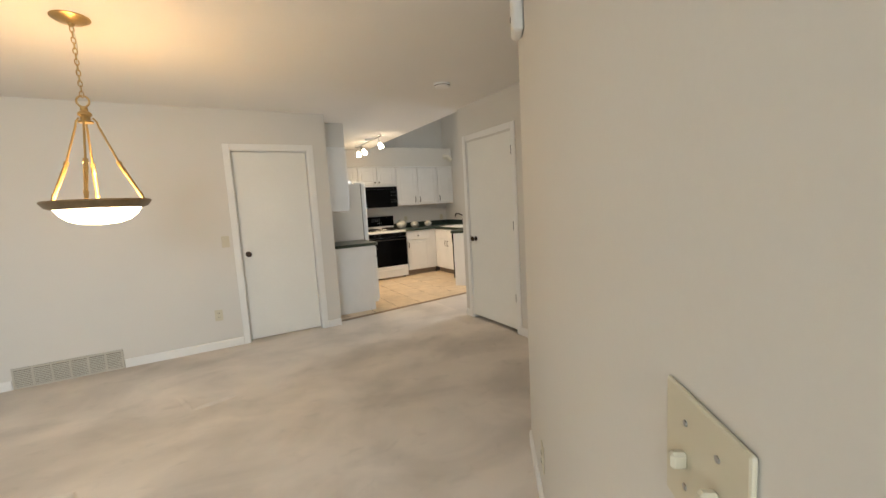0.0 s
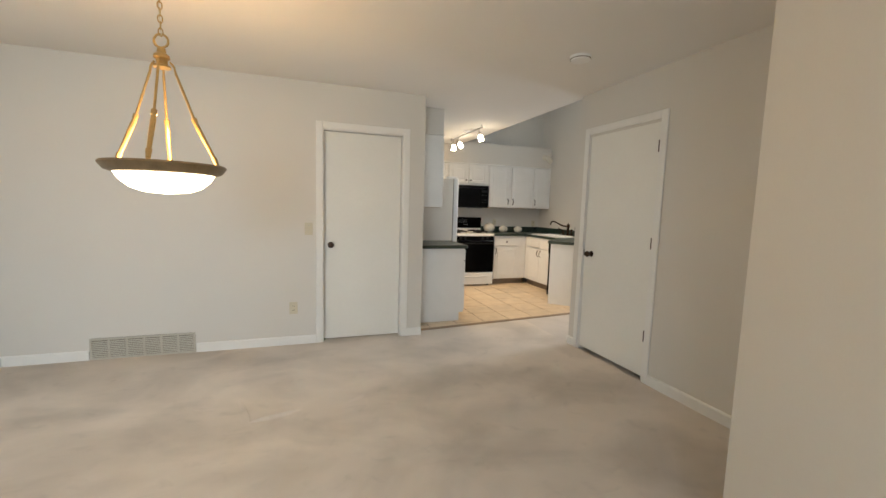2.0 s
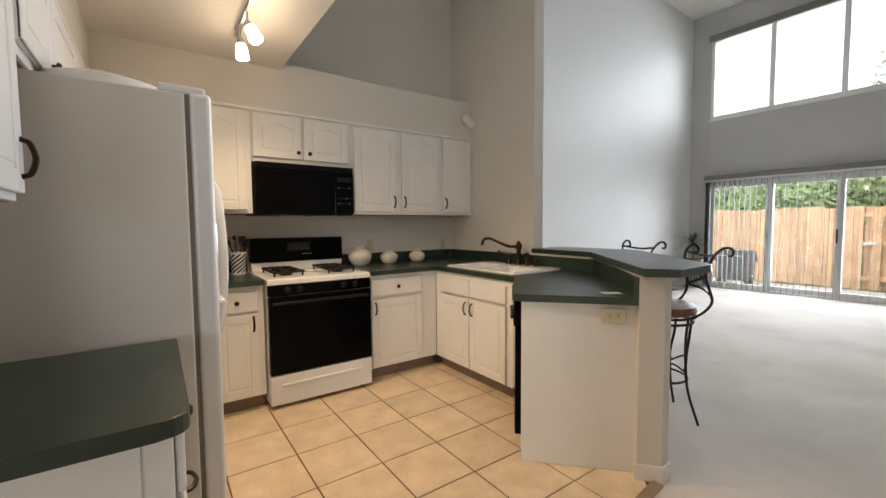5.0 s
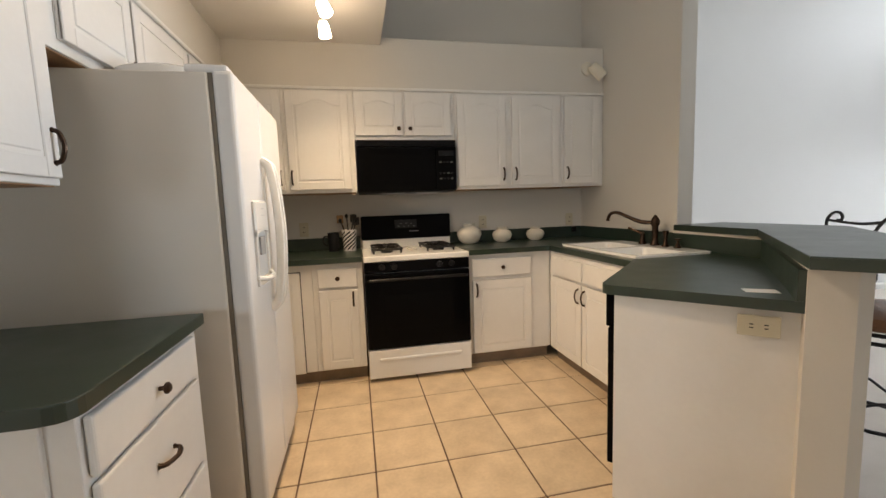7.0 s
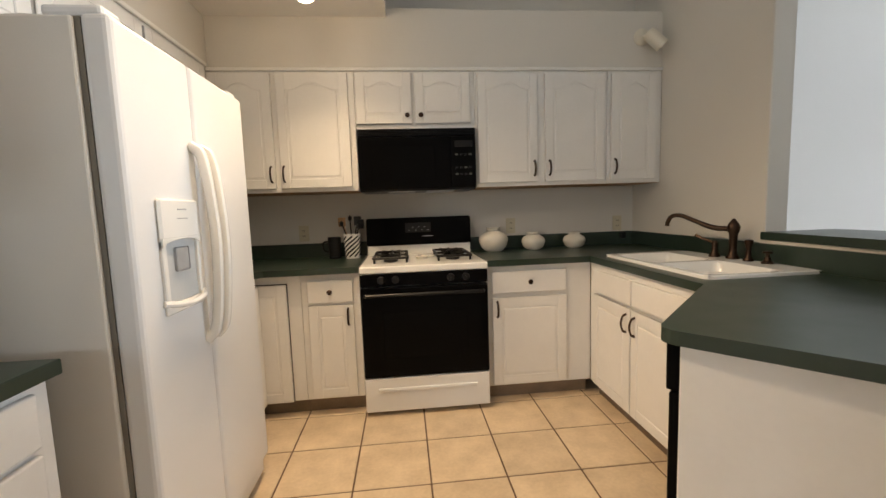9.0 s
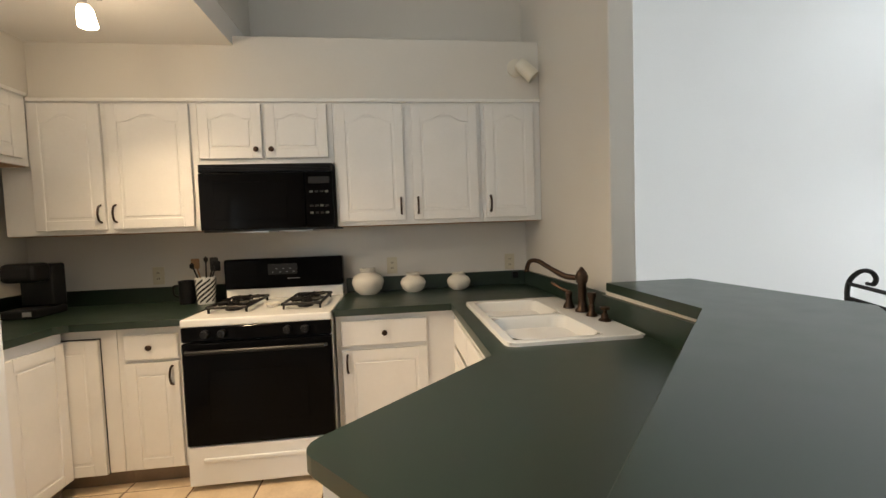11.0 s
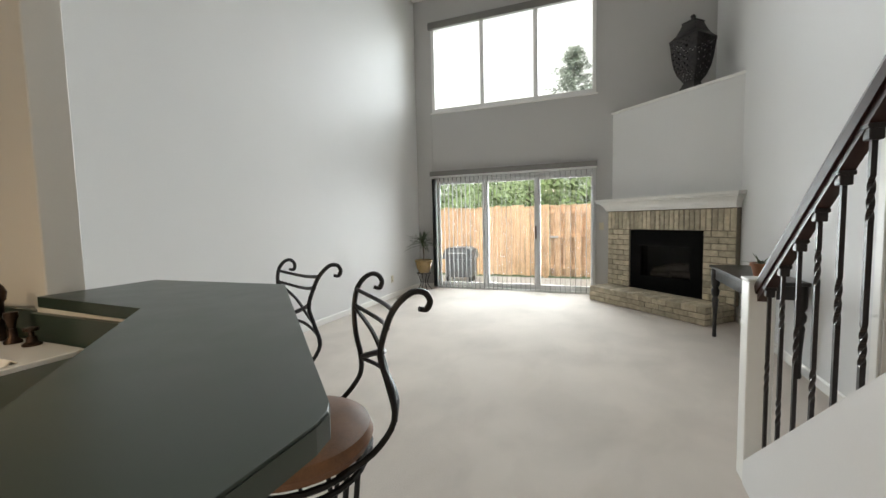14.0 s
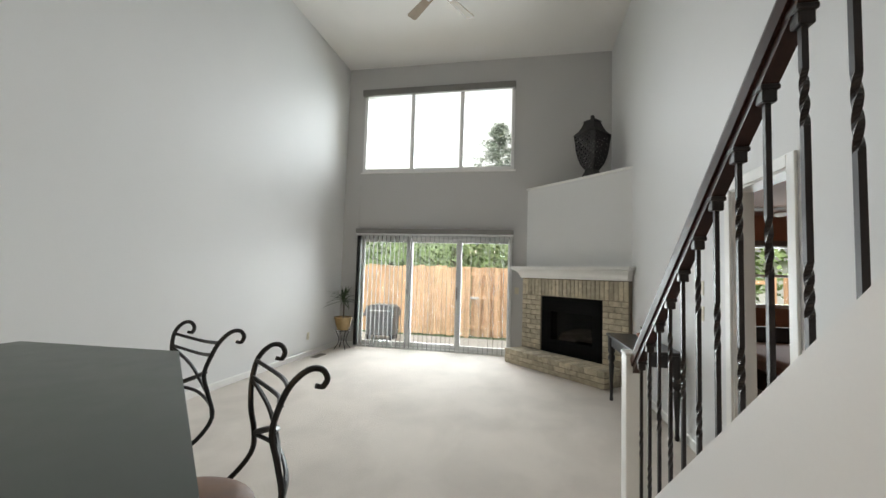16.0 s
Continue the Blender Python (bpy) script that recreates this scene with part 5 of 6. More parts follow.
# plant on an iron stand in the corner
ps = thing("plant_stand", "black wrought-iron plant stand in the corner", "plant stand", pose(7.66, 0.04, 0))
bm = B()
tube(bm, [Vector((0.13 * math.cos(2 * math.pi * i / 20), 0.13 * math.sin(2 * math.pi * i / 20), 0.33)) for i in range(20)], 0.007, 6, closed=True)
tube(bm, [(-0.13, 0, 0.33), (0.13, 0, 0.33)], 0.006, 6)
tube(bm, [(0, -0.13, 0.33), (0, 0.13, 0.33)], 0.006, 6)
part("ring", bm, "iron_black", ps)
for a in (45, 135, 225, 315):
    ca, sa = math.cos(radians(a)), math.sin(radians(a))
    part("leg", tube(B(), bow([(0.13 * ca, 0.13 * sa, 0.33), (0.08 * ca, 0.08 * sa, 0.22), (0.07 * ca, 0.07 * sa, 0.12), (0.15 * ca, 0.15 * sa, 0.006)], 5), 0.007, 6), "iron_black", ps, "", True)
pp = thing("potted_plant", "spiky dracaena in a glazed ochre pot", "potted plant", pose(7.66, 0.04, 0.338))
part("pot", lathe(B(), [(0, 0), (0.10, 0), (0.105, 0.02), (0.135, 0.10), (0.15, 0.19), (0.162, 0.20), (0.165, 0.235), (0.150, 0.235), (0.14, 0.19), (0, 0.19)], 26), "pot_glaze", pp, "glazed ochre pot", True)
part("soil", lathe(B(), [(0, 0.205), (0.142, 0.195)], 18), "soil", pp)
part("stem", tube(B(), bow([(0, 0, 0.19), (0.012, 0.005, 0.38), (0, 0.01, 0.58)], 4), 0.012, 8), "bark", pp, "", True)


def blade(bm, base, yaw, up, length, width, droop):
    """One long pointed leaf arching away from its base."""
    d = Vector((math.cos(yaw), math.sin(yaw), 0))
    side = Vector((-d.y, d.x, 0))
    prev = None
    for i in range(6):
        t = i / 5
        p = Vector(base) + d * length * t * math.cos(up) + Vector((0, 0, length * (t * math.sin(up) - droop * t * t)))
        w = width * (1 - t) ** 0.6 * (0.6 + 0.4 * min(1, t * 5)) * 0.5 + 0.0005
        row = [bm.verts.new(p - side * w), bm.verts.new(p + Vector((0, 0, -w * 0.35))), bm.verts.new(p + side * w)]
        if prev:
            bm.faces.new((prev[0], prev[1], row[1], row[0]))
            bm.faces.new((prev[1], prev[2], row[2], row[1]))
        prev = row


rl = random.Random(5)
for k in range(64):
    bm = B()
    blade(bm, (0, 0.01, 0.47 + 0.12 * rl.random()), rl.uniform(0, 6.28), radians(rl.uniform(-8, 84)), rl.uniform(0.28, 0.44), 0.033, rl.uniform(0.1, 0.6))
    part("leaf", bm, "leaf_plant", pp, "", True)
fv = thing("floor_register", "dark brown metal floor register in the carpet", "register", pose(6.97, 0.12, 0))
part("frame", box(B(), -0.16, -0.06, 0.0, 0.16, 0.06, 0.008, 0.003), "register_dark", fv)
for k in range(12):
    part("slat", box(B(), -0.14 + 0.024 * k, -0.045, 0.007, -0.128 + 0.024 * k, 0.045, 0.011), "register_dark", fv)

# ---- fireplace in the corner ----
FP = pose(7.31, -3.86, 0, 0, 0, 225)
fp = thing("fireplace", "cream brick corner fireplace with a raised hearth", "fireplace", FP)
bm = B()
box(bm, -0.965, -0.088, 0.2, -0.545, 0.10, 1.372)
box(bm, 0.595, -0.088, 0.2, 0.985, 0.10, 1.372)
box(bm, -0.545, -0.088, 1.092, 0.595, 0.10, 1.372)
part("surround", bm, "mortar", fp, "grey mortar bed of the surround")
part("hearth", box(B(), -0.915, -0.508, 0.0, 0.925, 0.04, 0.205), "mortar", fp, "grey mortar bed of the hearth")
bm = B()
box(bm, -0.545, 0.30, 0.2, 0.595, 0.32, 1.09)
box(bm, -0.56, -0.02, 0.2, -0.545, 0.32, 1.09)
box(bm, 0.595, -0.02, 0.2, 0.61, 0.32, 1.09)
box(bm, -0.545, -0.02, 1.085, 0.595, 0.32, 1.10)
box(bm, -0.545, -0.08, 0.215, 0.595, 0.32, 0.235)
part("firebox", bm, "firebox_black", fp, "sooty black firebox")
ins = part("insert_frame", box(B(), -0.543, -0.07, 0.86, 0.593, -0.05, 1.083, 0.003), "firebox_black", fp, "black metal fireplace insert")
part("insert_side", box(B(), -0.543, -0.0695, 0.237, -0.36, -0.05, 0.86, 0.003), "firebox_black", ins)
part("insert_side", box(B(), 0.41, -0.0695, 0.237, 0.593, -0.05, 0.86, 0.003), "firebox_black", ins)
part("insert_base", box(B(), -0.36, -0.0690, 0.237, 0.41, -0.05, 0.42, 0.003), "firebox_black", ins)
for k in range(5):
    part("louvre", box(B(), -0.50, -0.074, 0.90 + 0.034 * k, 0.55, -0.068, 0.916 + 0.034 * k), "firebox_black", ins)
    part("louvre", box(B(), -0.50, -0.074, 0.255 + 0.030 * k, 0.55, -0.0685, 0.270 + 0.030 * k), "firebox_black", ins)
part("glass", box(B(), -0.36, -0.045, 0.42, 0.41, -0.041, 0.86), "fire_glass", ins)
for x0, y0, z0, x1, y1, z1, r in ((-0.28, 0.12, 0.46, 0.30, 0.14, 0.47, 0.05), (-0.22, 0.05, 0.50, 0.24, 0.10, 0.57, 0.042), (-0.12, 0.18, 0.55, 0.27, 0.06, 0.60, 0.038), (-0.25, 0.02, 0.44, 0.05, 0.04, 0.45, 0.035)):
    part("log", tube(B(), bow([(x0, y0, z0), ((x0 + x1) / 2, (y0 + y1) / 2 + 0.02, (z0 + z1) / 2 + 0.01), (x1, y1, z1)], 3), [r * 0.9, r, r * 1.05, r, r * 0.95, r, r * 0.9], 8), "log_grey", fp, "grey ceramic gas log", True)
part("log_tray", box(B(), -0.30, 0.0, 0.235, 0.34, 0.24, 0.42), "firebox_black", fp)
# bricks
BR = {}


def brick(x, y, z, w, d, h):
    """One brick with its front left bottom corner at x, y, z."""
    key = (round(w, 3), round(d, 3), round(h, 3))
    if key not in BR:
        BR[key] = mesh("brick", box(B(), 0, 0, 0, w, d, h, 0.005), "brick_cream")
    ob = new("brick", BR[key])
    ob.parent = fp
    ob.matrix_basis = pose(x + rb.uniform(-0.001, 0.001), y + rb.uniform(-0.003, 0.002), z, 0, 0, rb.uniform(-0.4, 0.4))


rb = random.Random(9)
n = 27
for k in range(n):
    p = 1.95 / n
    brick(-0.965 + p * k + 0.005, -0.10, 1.100, p - 0.010, 0.09, 0.262)
for c in range(11):
    z = 0.226 + c * 0.0795
    for x0, x1 in ((-0.965, -0.545), (0.595, 0.985)):
        w = (x1 - x0) / 2
        cuts = [x0, x0 + w, x1] if c % 2 else [x0, x0 + w / 2, x0 + 1.5 * w, x1]
        for a, b in zip(cuts, cuts[1:]):
            brick(a + 0.004, -0.10, z, b - a - 0.008, 0.09, 0.070)
for c in range(3):
    z = 0.006 + c * 0.0695
    p = 1.84 / 9
    off = 0 if c % 2 else p / 2
    cuts = [-0.92] + [-0.92 + off + p * k for k in range(0 if off else 1, 9)] + [0.93]
    for a, b in zip(cuts, cuts[1:]):
        brick(a + 0.004, -0.52, z, b - a - 0.008, 0.10, 0.061)
    for k in range(2):
        brick(-0.932, -0.415 + 0.21 * k, z, 0.06, 0.20, 0.061)
        brick(0.878, -0.415 + 0.21 * k, z, 0.06, 0.20, 0.061)
for k in range(18):
    p = 1.85 / 18
    brick(-0.92 + p * k + 0.004, -0.523, 0.205, p - 0.008, 0.205, 0.018)
    brick(-0.92 + p * k + 0.004, -0.311, 0.205, p - 0.008, 0.205, 0.018)
# mantel with a coved profile
mt = thing("mantel", "white painted coved mantel shelf over the fireplace", "mantel", FP)
bm = B()
prof = [(0.0, 1.374), (0.010, 1.385), (0.016, 1.410), (0.040, 1.450), (0.085, 1.490), (0.125, 1.505), (0.125, 1.520), (0.15, 1.525), (0.15, 1.560)]
rings = []
for p, z in prof:
    rings.append(([(-0.975 - p * 0.75, 0.02), (-0.975 - p * 0.75, -0.125 - p), (0.99 + p * 0.75, -0.125 - p), (0.99 + p * 0.75, 0.02)], z))
vs = loops(bm, rings)
bm.faces.new(vs[0][::-1])
part("shelf", bm, "trim_paint", mt)
# tall pierced metal lantern on the ledge
ln = thing("lantern", "tall dark pierced metal lantern on the chimney ledge", "lantern", pose(7.29, -4.13, 2.935, 0, 0, 1))
bm = B()
prof = [(0.17, 0.0), (0.15, 0.03), (0.11, 0.10), (0.10, 0.13)]
lathe(bm, prof, 4)
part("foot", bm, "lantern_iron", ln)
bm = B()
keys = [(0.10, 0.13), (0.17, 0.22), (0.215, 0.33), (0.24, 0.45), (0.255, 0.58), (0.27, 0.66)]
for s in range(4):
    a0, a1 = math.pi * s / 2, math.pi * (s + 1) / 2
    for (r0, z0), (r1, z1) in zip(keys, keys[1:]):
        rows = 3
        cols = 9
        for i in range(rows):
            for j in range(cols):
                q = []
                for di, dj in ((0, 0), (0, 1), (1, 1), (1, 0)):
                    t = (i + di) / rows
                    r, z = r0 + (r1 - r0) * t, z0 + (z1 - z0) * t
                    f = (j + dj) / cols
                    q.append(bm.verts.new(((1 - f) * r * math.cos(a0) + f * r * math.cos(a1), (1 - f) * r * math.sin(a0) + f * r * math.sin(a1), z)))
                bm.faces.new(q)
bmesh.ops.remove_doubles(bm, verts=bm.verts, dist=0.0005)
cells = bm.faces[:]
bmesh.ops.inset_individual(bm, faces=cells, thickness=0.0075)
bmesh.ops.delete(bm, geom=[f for k, f in enumerate(cells) if k % 2], context="FACES_ONLY")
part("pierced_body", bm, "lantern_iron", ln)
part("shoulder", lathe(B(), [(0.27, 0.66), (0.285, 0.67), (0.26, 0.69), (0.20, 0.74), (0.15, 0.82), (0.125, 0.88), (0.14, 0.885), (0.13, 0.90), (0.03, 0.93), (0.025, 0.95), (0.035, 0.97), (0.02, 0.99), (0, 1.0)], 4), "lantern_iron", ln)
for s in range(4):
    a = math.pi * s / 2
    part("rib", tube(B(), [(r * math.cos(a), r * math.sin(a), z) for r, z in keys], 0.008, 5), "lantern_iron", ln)

# ---- console table with a small plant ----
ct = thing("console_table", "black wooden console table with turned legs by the wall", "console table", pose(5.33, -4.32, 0))
part("tabletop", box(B(), -0.60, -0.20, 0.735, 0.60, 0.22, 0.765, 0.008, 2), "wood_black", ct)
for a in ((-0.55, -0.17, 0.55, -0.15), (-0.55, 0.16, 0.55, 0.18), (-0.55, -0.15, -0.53, 0.16), (0.53, -0.15, 0.55, 0.16)):
    part("apron", box(B(), a[0], a[1], 0.62, a[2], a[3], 0.734, 0.003), "wood_black", ct)
LEG = [(0.016, 0), (0.022, 0.02), (0.017, 0.05), (0.019, 0.20), (0.028, 0.36), (0.032, 0.40), (0.022, 0.43), (0.036, 0.46), (0.040, 0.50), (0.026, 0.53), (0.040, 0.56), (0.042, 0.61), (0.042, 0.735)]
for x in (-0.54, 0.54):
    for y in (-0.16, 0.17):
        part("leg", lathe(B(), LEG, 16, Matrix.Translation((x, y, 0))), "wood_black", ct, "", True)
tp = thing("small_potted_plant", "small succulent in a terracotta pot on the table", "potted plant", pose(5.05, -4.30, 0.765))
part("pot", lathe(B(), [(0, 0), (0.055, 0), (0.075, 0.09), (0.085, 0.09), (0.085, 0.115), (0.072, 0.115), (0.066, 0.09), (0, 0.09)], 22), "terracotta", tp, "terracotta pot", True)
for k in range(26):
    bm = B()
    blade(bm, (rl.uniform(-0.03, 0.03), rl.uniform(-0.03, 0.03), 0.09), rl.uniform(0, 6.28), radians(rl.uniform(25, 80)), rl.uniform(0.08, 0.17), 0.022, rl.uniform(0.1, 0.5))
    part("leaf", bm, "leaf_plant", tp, "", True)

# ---- bar stools ----
st = thing("bar_stool", "black wrought-iron bar stool with a round brown leather seat", "bar stool", pose(1.733, -2.272, 0, 0, 0, -132), "stools at the bar")
part("seat", lathe(B(), [(0, 0.69), (0.18, 0.69), (0.205, 0.70), (0.215, 0.722), (0.205, 0.748), (0.16, 0.765), (0.08, 0.772), (0, 0.774)], 36), "leather_brown", st, "worn brown leather seat", True)
bm = B()
for r, z in ((0.205, 0.684), (0.19, 0.645)):
    tube(bm, [Vector((r * math.cos(2 * math.pi * i / 28), r * math.sin(2 * math.pi * i / 28), z)) for i in range(28)], 0.009, 6, closed=True)
part("seat_ring", bm, "iron_black", st)
for a in (45, 135, 225, 315):
    ca, sa = math.cos(radians(a)), math.sin(radians(a))
    for da in (-4, 4):
        ca2, sa2 = math.cos(radians(a + da * 2.2)), math.sin(radians(a + da * 2.2))
        part("leg", tube(B(), bow([(0.185 * ca2, 0.185 * sa2, 0.68), (0.172 * ca2, 0.172 * sa2, 0.55), (0.163 * ca, 0.163 * sa, 0.38), (0.182 * ca, 0.182 * sa, 0.20), (0.245 * ca, 0.245 * sa, 0.008)], 5), 0.0085, 6), "iron_black", st, "", True)
bm = tube(B(), [Vector((0.165 * math.cos(2 * math.pi * i / 24), 0.165 * math.sin(2 * math.pi * i / 24), 0.27)) for i in range(24)], 0.008, 6, closed=True)
part("foot_ring", bm, "iron_black", st)
for a in (0, 90, 180, 270):
    part("brace", tube(B(), bow([(0.155 * math.cos(radians(a - 45)), 0.155 * math.sin(radians(a - 45)), 0.33), (0.17 * math.cos(radians(a)), 0.17 * math.sin(radians(a)), 0.40), (0.155 * math.cos(radians(a + 45)), 0.155 * math.sin(radians(a + 45)), 0.33)], 5), 0.006, 6), "iron_black", st, "", True)


def up_pts(s):
    """One upright of the back with its outward curl, on side s; the back lies towards +y."""
    return [(s * 0.167, 0.08, 0.675), (s * 0.180, 0.17, 0.72), (s * 0.176, 0.23, 0.79), (s * 0.154, 0.228, 0.87), (s * 0.145, 0.212, 0.95), (s * 0.154, 0.218, 1.03), (s * 0.167, 0.238, 1.09), (s * 0.176, 0.276, 1.125), (s * 0.180, 0.311, 1.125), (s * 0.180, 0.328, 1.10), (s * 0.180, 0.318, 1.078), (s * 0.180, 0.298, 1.082)]


def flare(pts):
    """Spread the top of the back sideways and draw in its waist."""
    wide = lambda z: 1 + 0.13 * min(1.0, max(0.0, (z - 0.95) / 0.15)) - 0.14 * max(0.0, 1 - abs(z - 0.92) / 0.12)
    return [(x * wide(z), y, z) for x, y, z in pts]


for s in (-1, 1):
    part("upright", tube(B(), bow(flare(up_pts(s)), 4), [0.0085] * 41 + [0.007] * 4, 8), "iron_black", st, "", True)
for pts, r in (([(-0.165, 0.233, 1.083), (0, 0.262, 1.068), (0.165, 0.233, 1.083)], 0.0065), ([(-0.157, 0.22, 1.035), (0, 0.255, 1.015), (0.157, 0.22, 1.035)], 0.0065),
               ([(-0.157, 0.219, 1.03), (-0.06, 0.247, 0.965), (0.04, 0.252, 0.90), (0.154, 0.229, 0.87)][::1], 0.007), ([(0.146, 0.213, 0.965), (0.05, 0.248, 0.935), (-0.06, 0.252, 0.90), (-0.154, 0.229, 0.865)], 0.007),
               ([(-0.157, 0.229, 0.862), (-0.05, 0.275, 0.845), (0.08, 0.27, 0.815), (0.174, 0.231, 0.79)], 0.007)):
    part("slat", tube(B(), bow(flare(pts), 6), r, 6, 1.5), "iron_black", st, "", True)
copy_thing(st, pose(2.10, -1.70, 0, 0, 0, -111))

# ---- stair with its balustrade ----
SL = 0.806                       # rise of the stair line per metre


def top_of(x):
    return (3.30 - x) * SL


bm = B()
X0, X1 = 3.16, -0.12
poly = [(X0, 0.0), (X0, top_of(X0)), (X1, top_of(X1)), (X1, top_of(X1) - 0.37), (X0 - 0.32, 0.0)]
slab(bm, [(x, z) for x, z in poly][::-1], -3.82, -3.69)
structure("wall_stringer", bm, "great_wall_paint", "white painted solid stair side panel", "stair panel")
structure("wall_under_stair", slab(B(), [(2.84, 0), (2.84, 0.008), (X1, top_of(X1) - 0.36), (X1, 0)], -3.84, -3.74), "wall_paint", "painted wall under the stair", "wall")
for k in range(14):
    x = 3.0 - 0.225 * k
    z = 0.181 * (k + 1)
    if x > 0.05:
        structure("stair_tread", box(B(), x - 0.24, RY + 0.002, max(0.0, z - 0.22), x + 0.02, -3.83, z, 0.012, 2), "carpet", "carpeted stair step", "stair step")
nw = thing("newel_post", "square white painted newel post at the stair foot", "newel post", pose(3.215, -3.745, 0))
part("post", box(B(), -0.053, -0.053, 0, 0.053, 0.053, 0.985, 0.004), "trim_paint", nw)
part("cap", box(B(), -0.058, -0.058, 0.985, 0.058, 0.058, 1.0, 0.004), "trim_paint", nw)
bl = thing("stair_railing", "dark stained handrail on black twisted iron balusters", "stair railing", pose(0, -3.745, 0))


def rail_z(x):
    return 0.90 + (3.20 - x) * SL


bm = B()
sec = [(-0.028, 0.0), (-0.033, 0.030), (-0.026, 0.052), (-0.012, 0.064), (0.012, 0.064), (0.026, 0.052), (0.033, 0.030), (0.028, 0.0)]
a = [bm.verts.new((3.19, y, rail_z(3.19) + z * 1.25)) for y, z in sec]
b = [bm.verts.new((0.3, y, rail_z(0.3) + z * 1.25)) for y, z in sec]
for k in range(8):
    j = (k + 1) % 8
    bm.faces.new((a[k], a[j], b[j], b[k]))
bm.faces.new(a[::-1])
bm.faces.new(b)
part("handrail", bm, "wood_dark", bl, "dark stained wooden handrail")
bm = B()
for y0, y1, z0, z1 in ((-0.02, 0.02, -0.035, 0.0),):
    vs = [bm.verts.new((x, y, rail_z(x) + z)) for x in (3.19, 0.3) for y, z in ((y0, z0), (y1, z0), (y1, z1), (y0, z1))]
    for q in ((0, 1, 2, 3), (4, 7, 6, 5), (0, 4, 5, 1), (1, 5, 6, 2), (2, 6, 7, 3), (3, 7, 4, 0)):
        bm.faces.new([vs[i] for i in q])
part("rail_fillet", bm, "wood_dark", bl)


def baluster_bm(h, twists):
    """Square iron bar 14 mm thick, twisted over each stretch given as shares of its height."""
    bm = B()
    stops = [(0.0, 0.0)]
    turn = 0.0
    for lo_t, hi_t in twists:
        stops += [(h * (lo_t + (hi_t - lo_t) * k / 14), turn + 1.5 * math.pi * k / 14) for k in range(15)]
        turn += 1.5 * math.pi
    stops.append((h, turn))
    r = 0.0095
    rings = [[bm.verts.new((r * math.cos(turned + (k + 0.5) * math.pi / 2), r * math.sin(turned + (k + 0.5) * math.pi / 2), z)) for k in range(4)] for z, turned in stops]
    for p, q in zip(rings, rings[1:]):
        for k in range(4):
            j = (k + 1) % 4
            bm.faces.new((p[k], p[j], q[j], q[k]))
    bm.faces.new(rings[-1])
    return bm


HB = rail_z(2.0) - 0.035 - top_of(2.0) + 0.01
BALS = [mesh("baluster", baluster_bm(HB, ((0.41, 0.60),)), "iron_brown"), mesh("baluster", baluster_bm(HB, ((0.16, 0.31), (0.68, 0.84))), "iron_brown")]
SHOE = mesh("shoe", box(box(B(), -0.017, -0.017, -0.055, 0.017, 0.017, 0.0, 0.003), -0.022, -0.022, -0.025, 0.022, 0.022, -0.010, 0.003), "iron_brown")
for k in range(20):
    x = 3.075 - 0.1405 * k
    if x < 0.4:
        break
    o = new("baluster", BALS[k % 2])
    o.parent = bl
    o.matrix_basis = pose(x, 0, top_of(x) - 0.01)
    o = new("shoe", SHOE)
    o.parent = bl
    o.matrix_basis = pose(x, 0, rail_z(x) - 0.012)
    o = new("base_shoe", SHOE)
    o.parent = bl
    o.matrix_basis = pose(x, 0, top_of(x) + 0.028)

# ---- bedroom doorway and what is seen through it ----
bd = thing("doorway_trim", "white painted casing of the bedroom doorway", "door casing", pose(3.95, RY, 0, 0, 0, 180), "", "structure")
for x0, x1, z0, z1 in ((-0.07, 0.003, 0, 2.10), (0.637, 0.71, 0, 2.10), (0.0031, 0.6369, 2.027, 2.10)):
    part("casing", box(B(), x0, -0.016, z0, x1, 0.0, z1, 0.004), "trim_paint", bd)
for x0, x1, z0, z1 in ((0, 0.014, 0, 2.03), (0.626, 0.64, 0, 2.03), (0.0142, 0.6258, 2.016, 2.03)):
    part("jamb", box(B(), x0, 0.001, z0, x1, 0.135, z1), "trim_paint", bd)
bw = thing("window_2", "white bedroom window with a clear pane", "window", pose(WX, 0, 0), "", "structure")
for y0, y1, z0, z1 in ((-7.619, -7.56, 1.021, 2.019), (-6.56, -6.501, 1.021, 2.019), (-7.559, -6.561, 1.021, 1.08), (-7.559, -6.561, 1.96, 2.019), (-7.559, -6.561, 1.50, 1.54)):
    part("window_frame", box(B(), -0.02, y0, z0, 0.09, y1, z1, 0.003), "vinyl_white", bw)
g = part("pane", box(B(), 0.04, -7.559, 1.08, 0.046, -6.561, 1.96), "pane_glass", bw)
g.visible_shadow = False
bs = thing("bedroom_shade", "grey shade above the bedroom window", "window shade", pose(WX, 0, 0))
part("valance", box(B(), -0.10, -7.70, 1.98, -0.022, -6.42, 2.06, 0.006), "valance_grey", bs)
bed = thing("bed", "black wooden bed with pale bedding in the bedroom", "bed", pose(6.3, -6.55, 0))
part("footboard", box(B(), -0.95, -0.80, 0.05, -0.88, 0.80, 0.56, 0.02, 2), "wood_black", bed)
part("side_rail", box(B(), -0.88, 0.74, 0.20, 1.0, 0.79, 0.42, 0.01), "wood_black", bed)
part("side_rail", box(B(), -0.88, -0.79, 0.20, 1.0, -0.74, 0.42, 0.01), "wood_black", bed)
part("headboard", box(B(), 1.0, -0.80, 0.05, 1.07, 0.80, 0.80, 0.02, 2), "wood_black", bed)
part("mattress", box(B(), -0.86, -0.73, 0.22, 0.99, 0.73, 0.56, 0.06, 3), "bedding", bed)
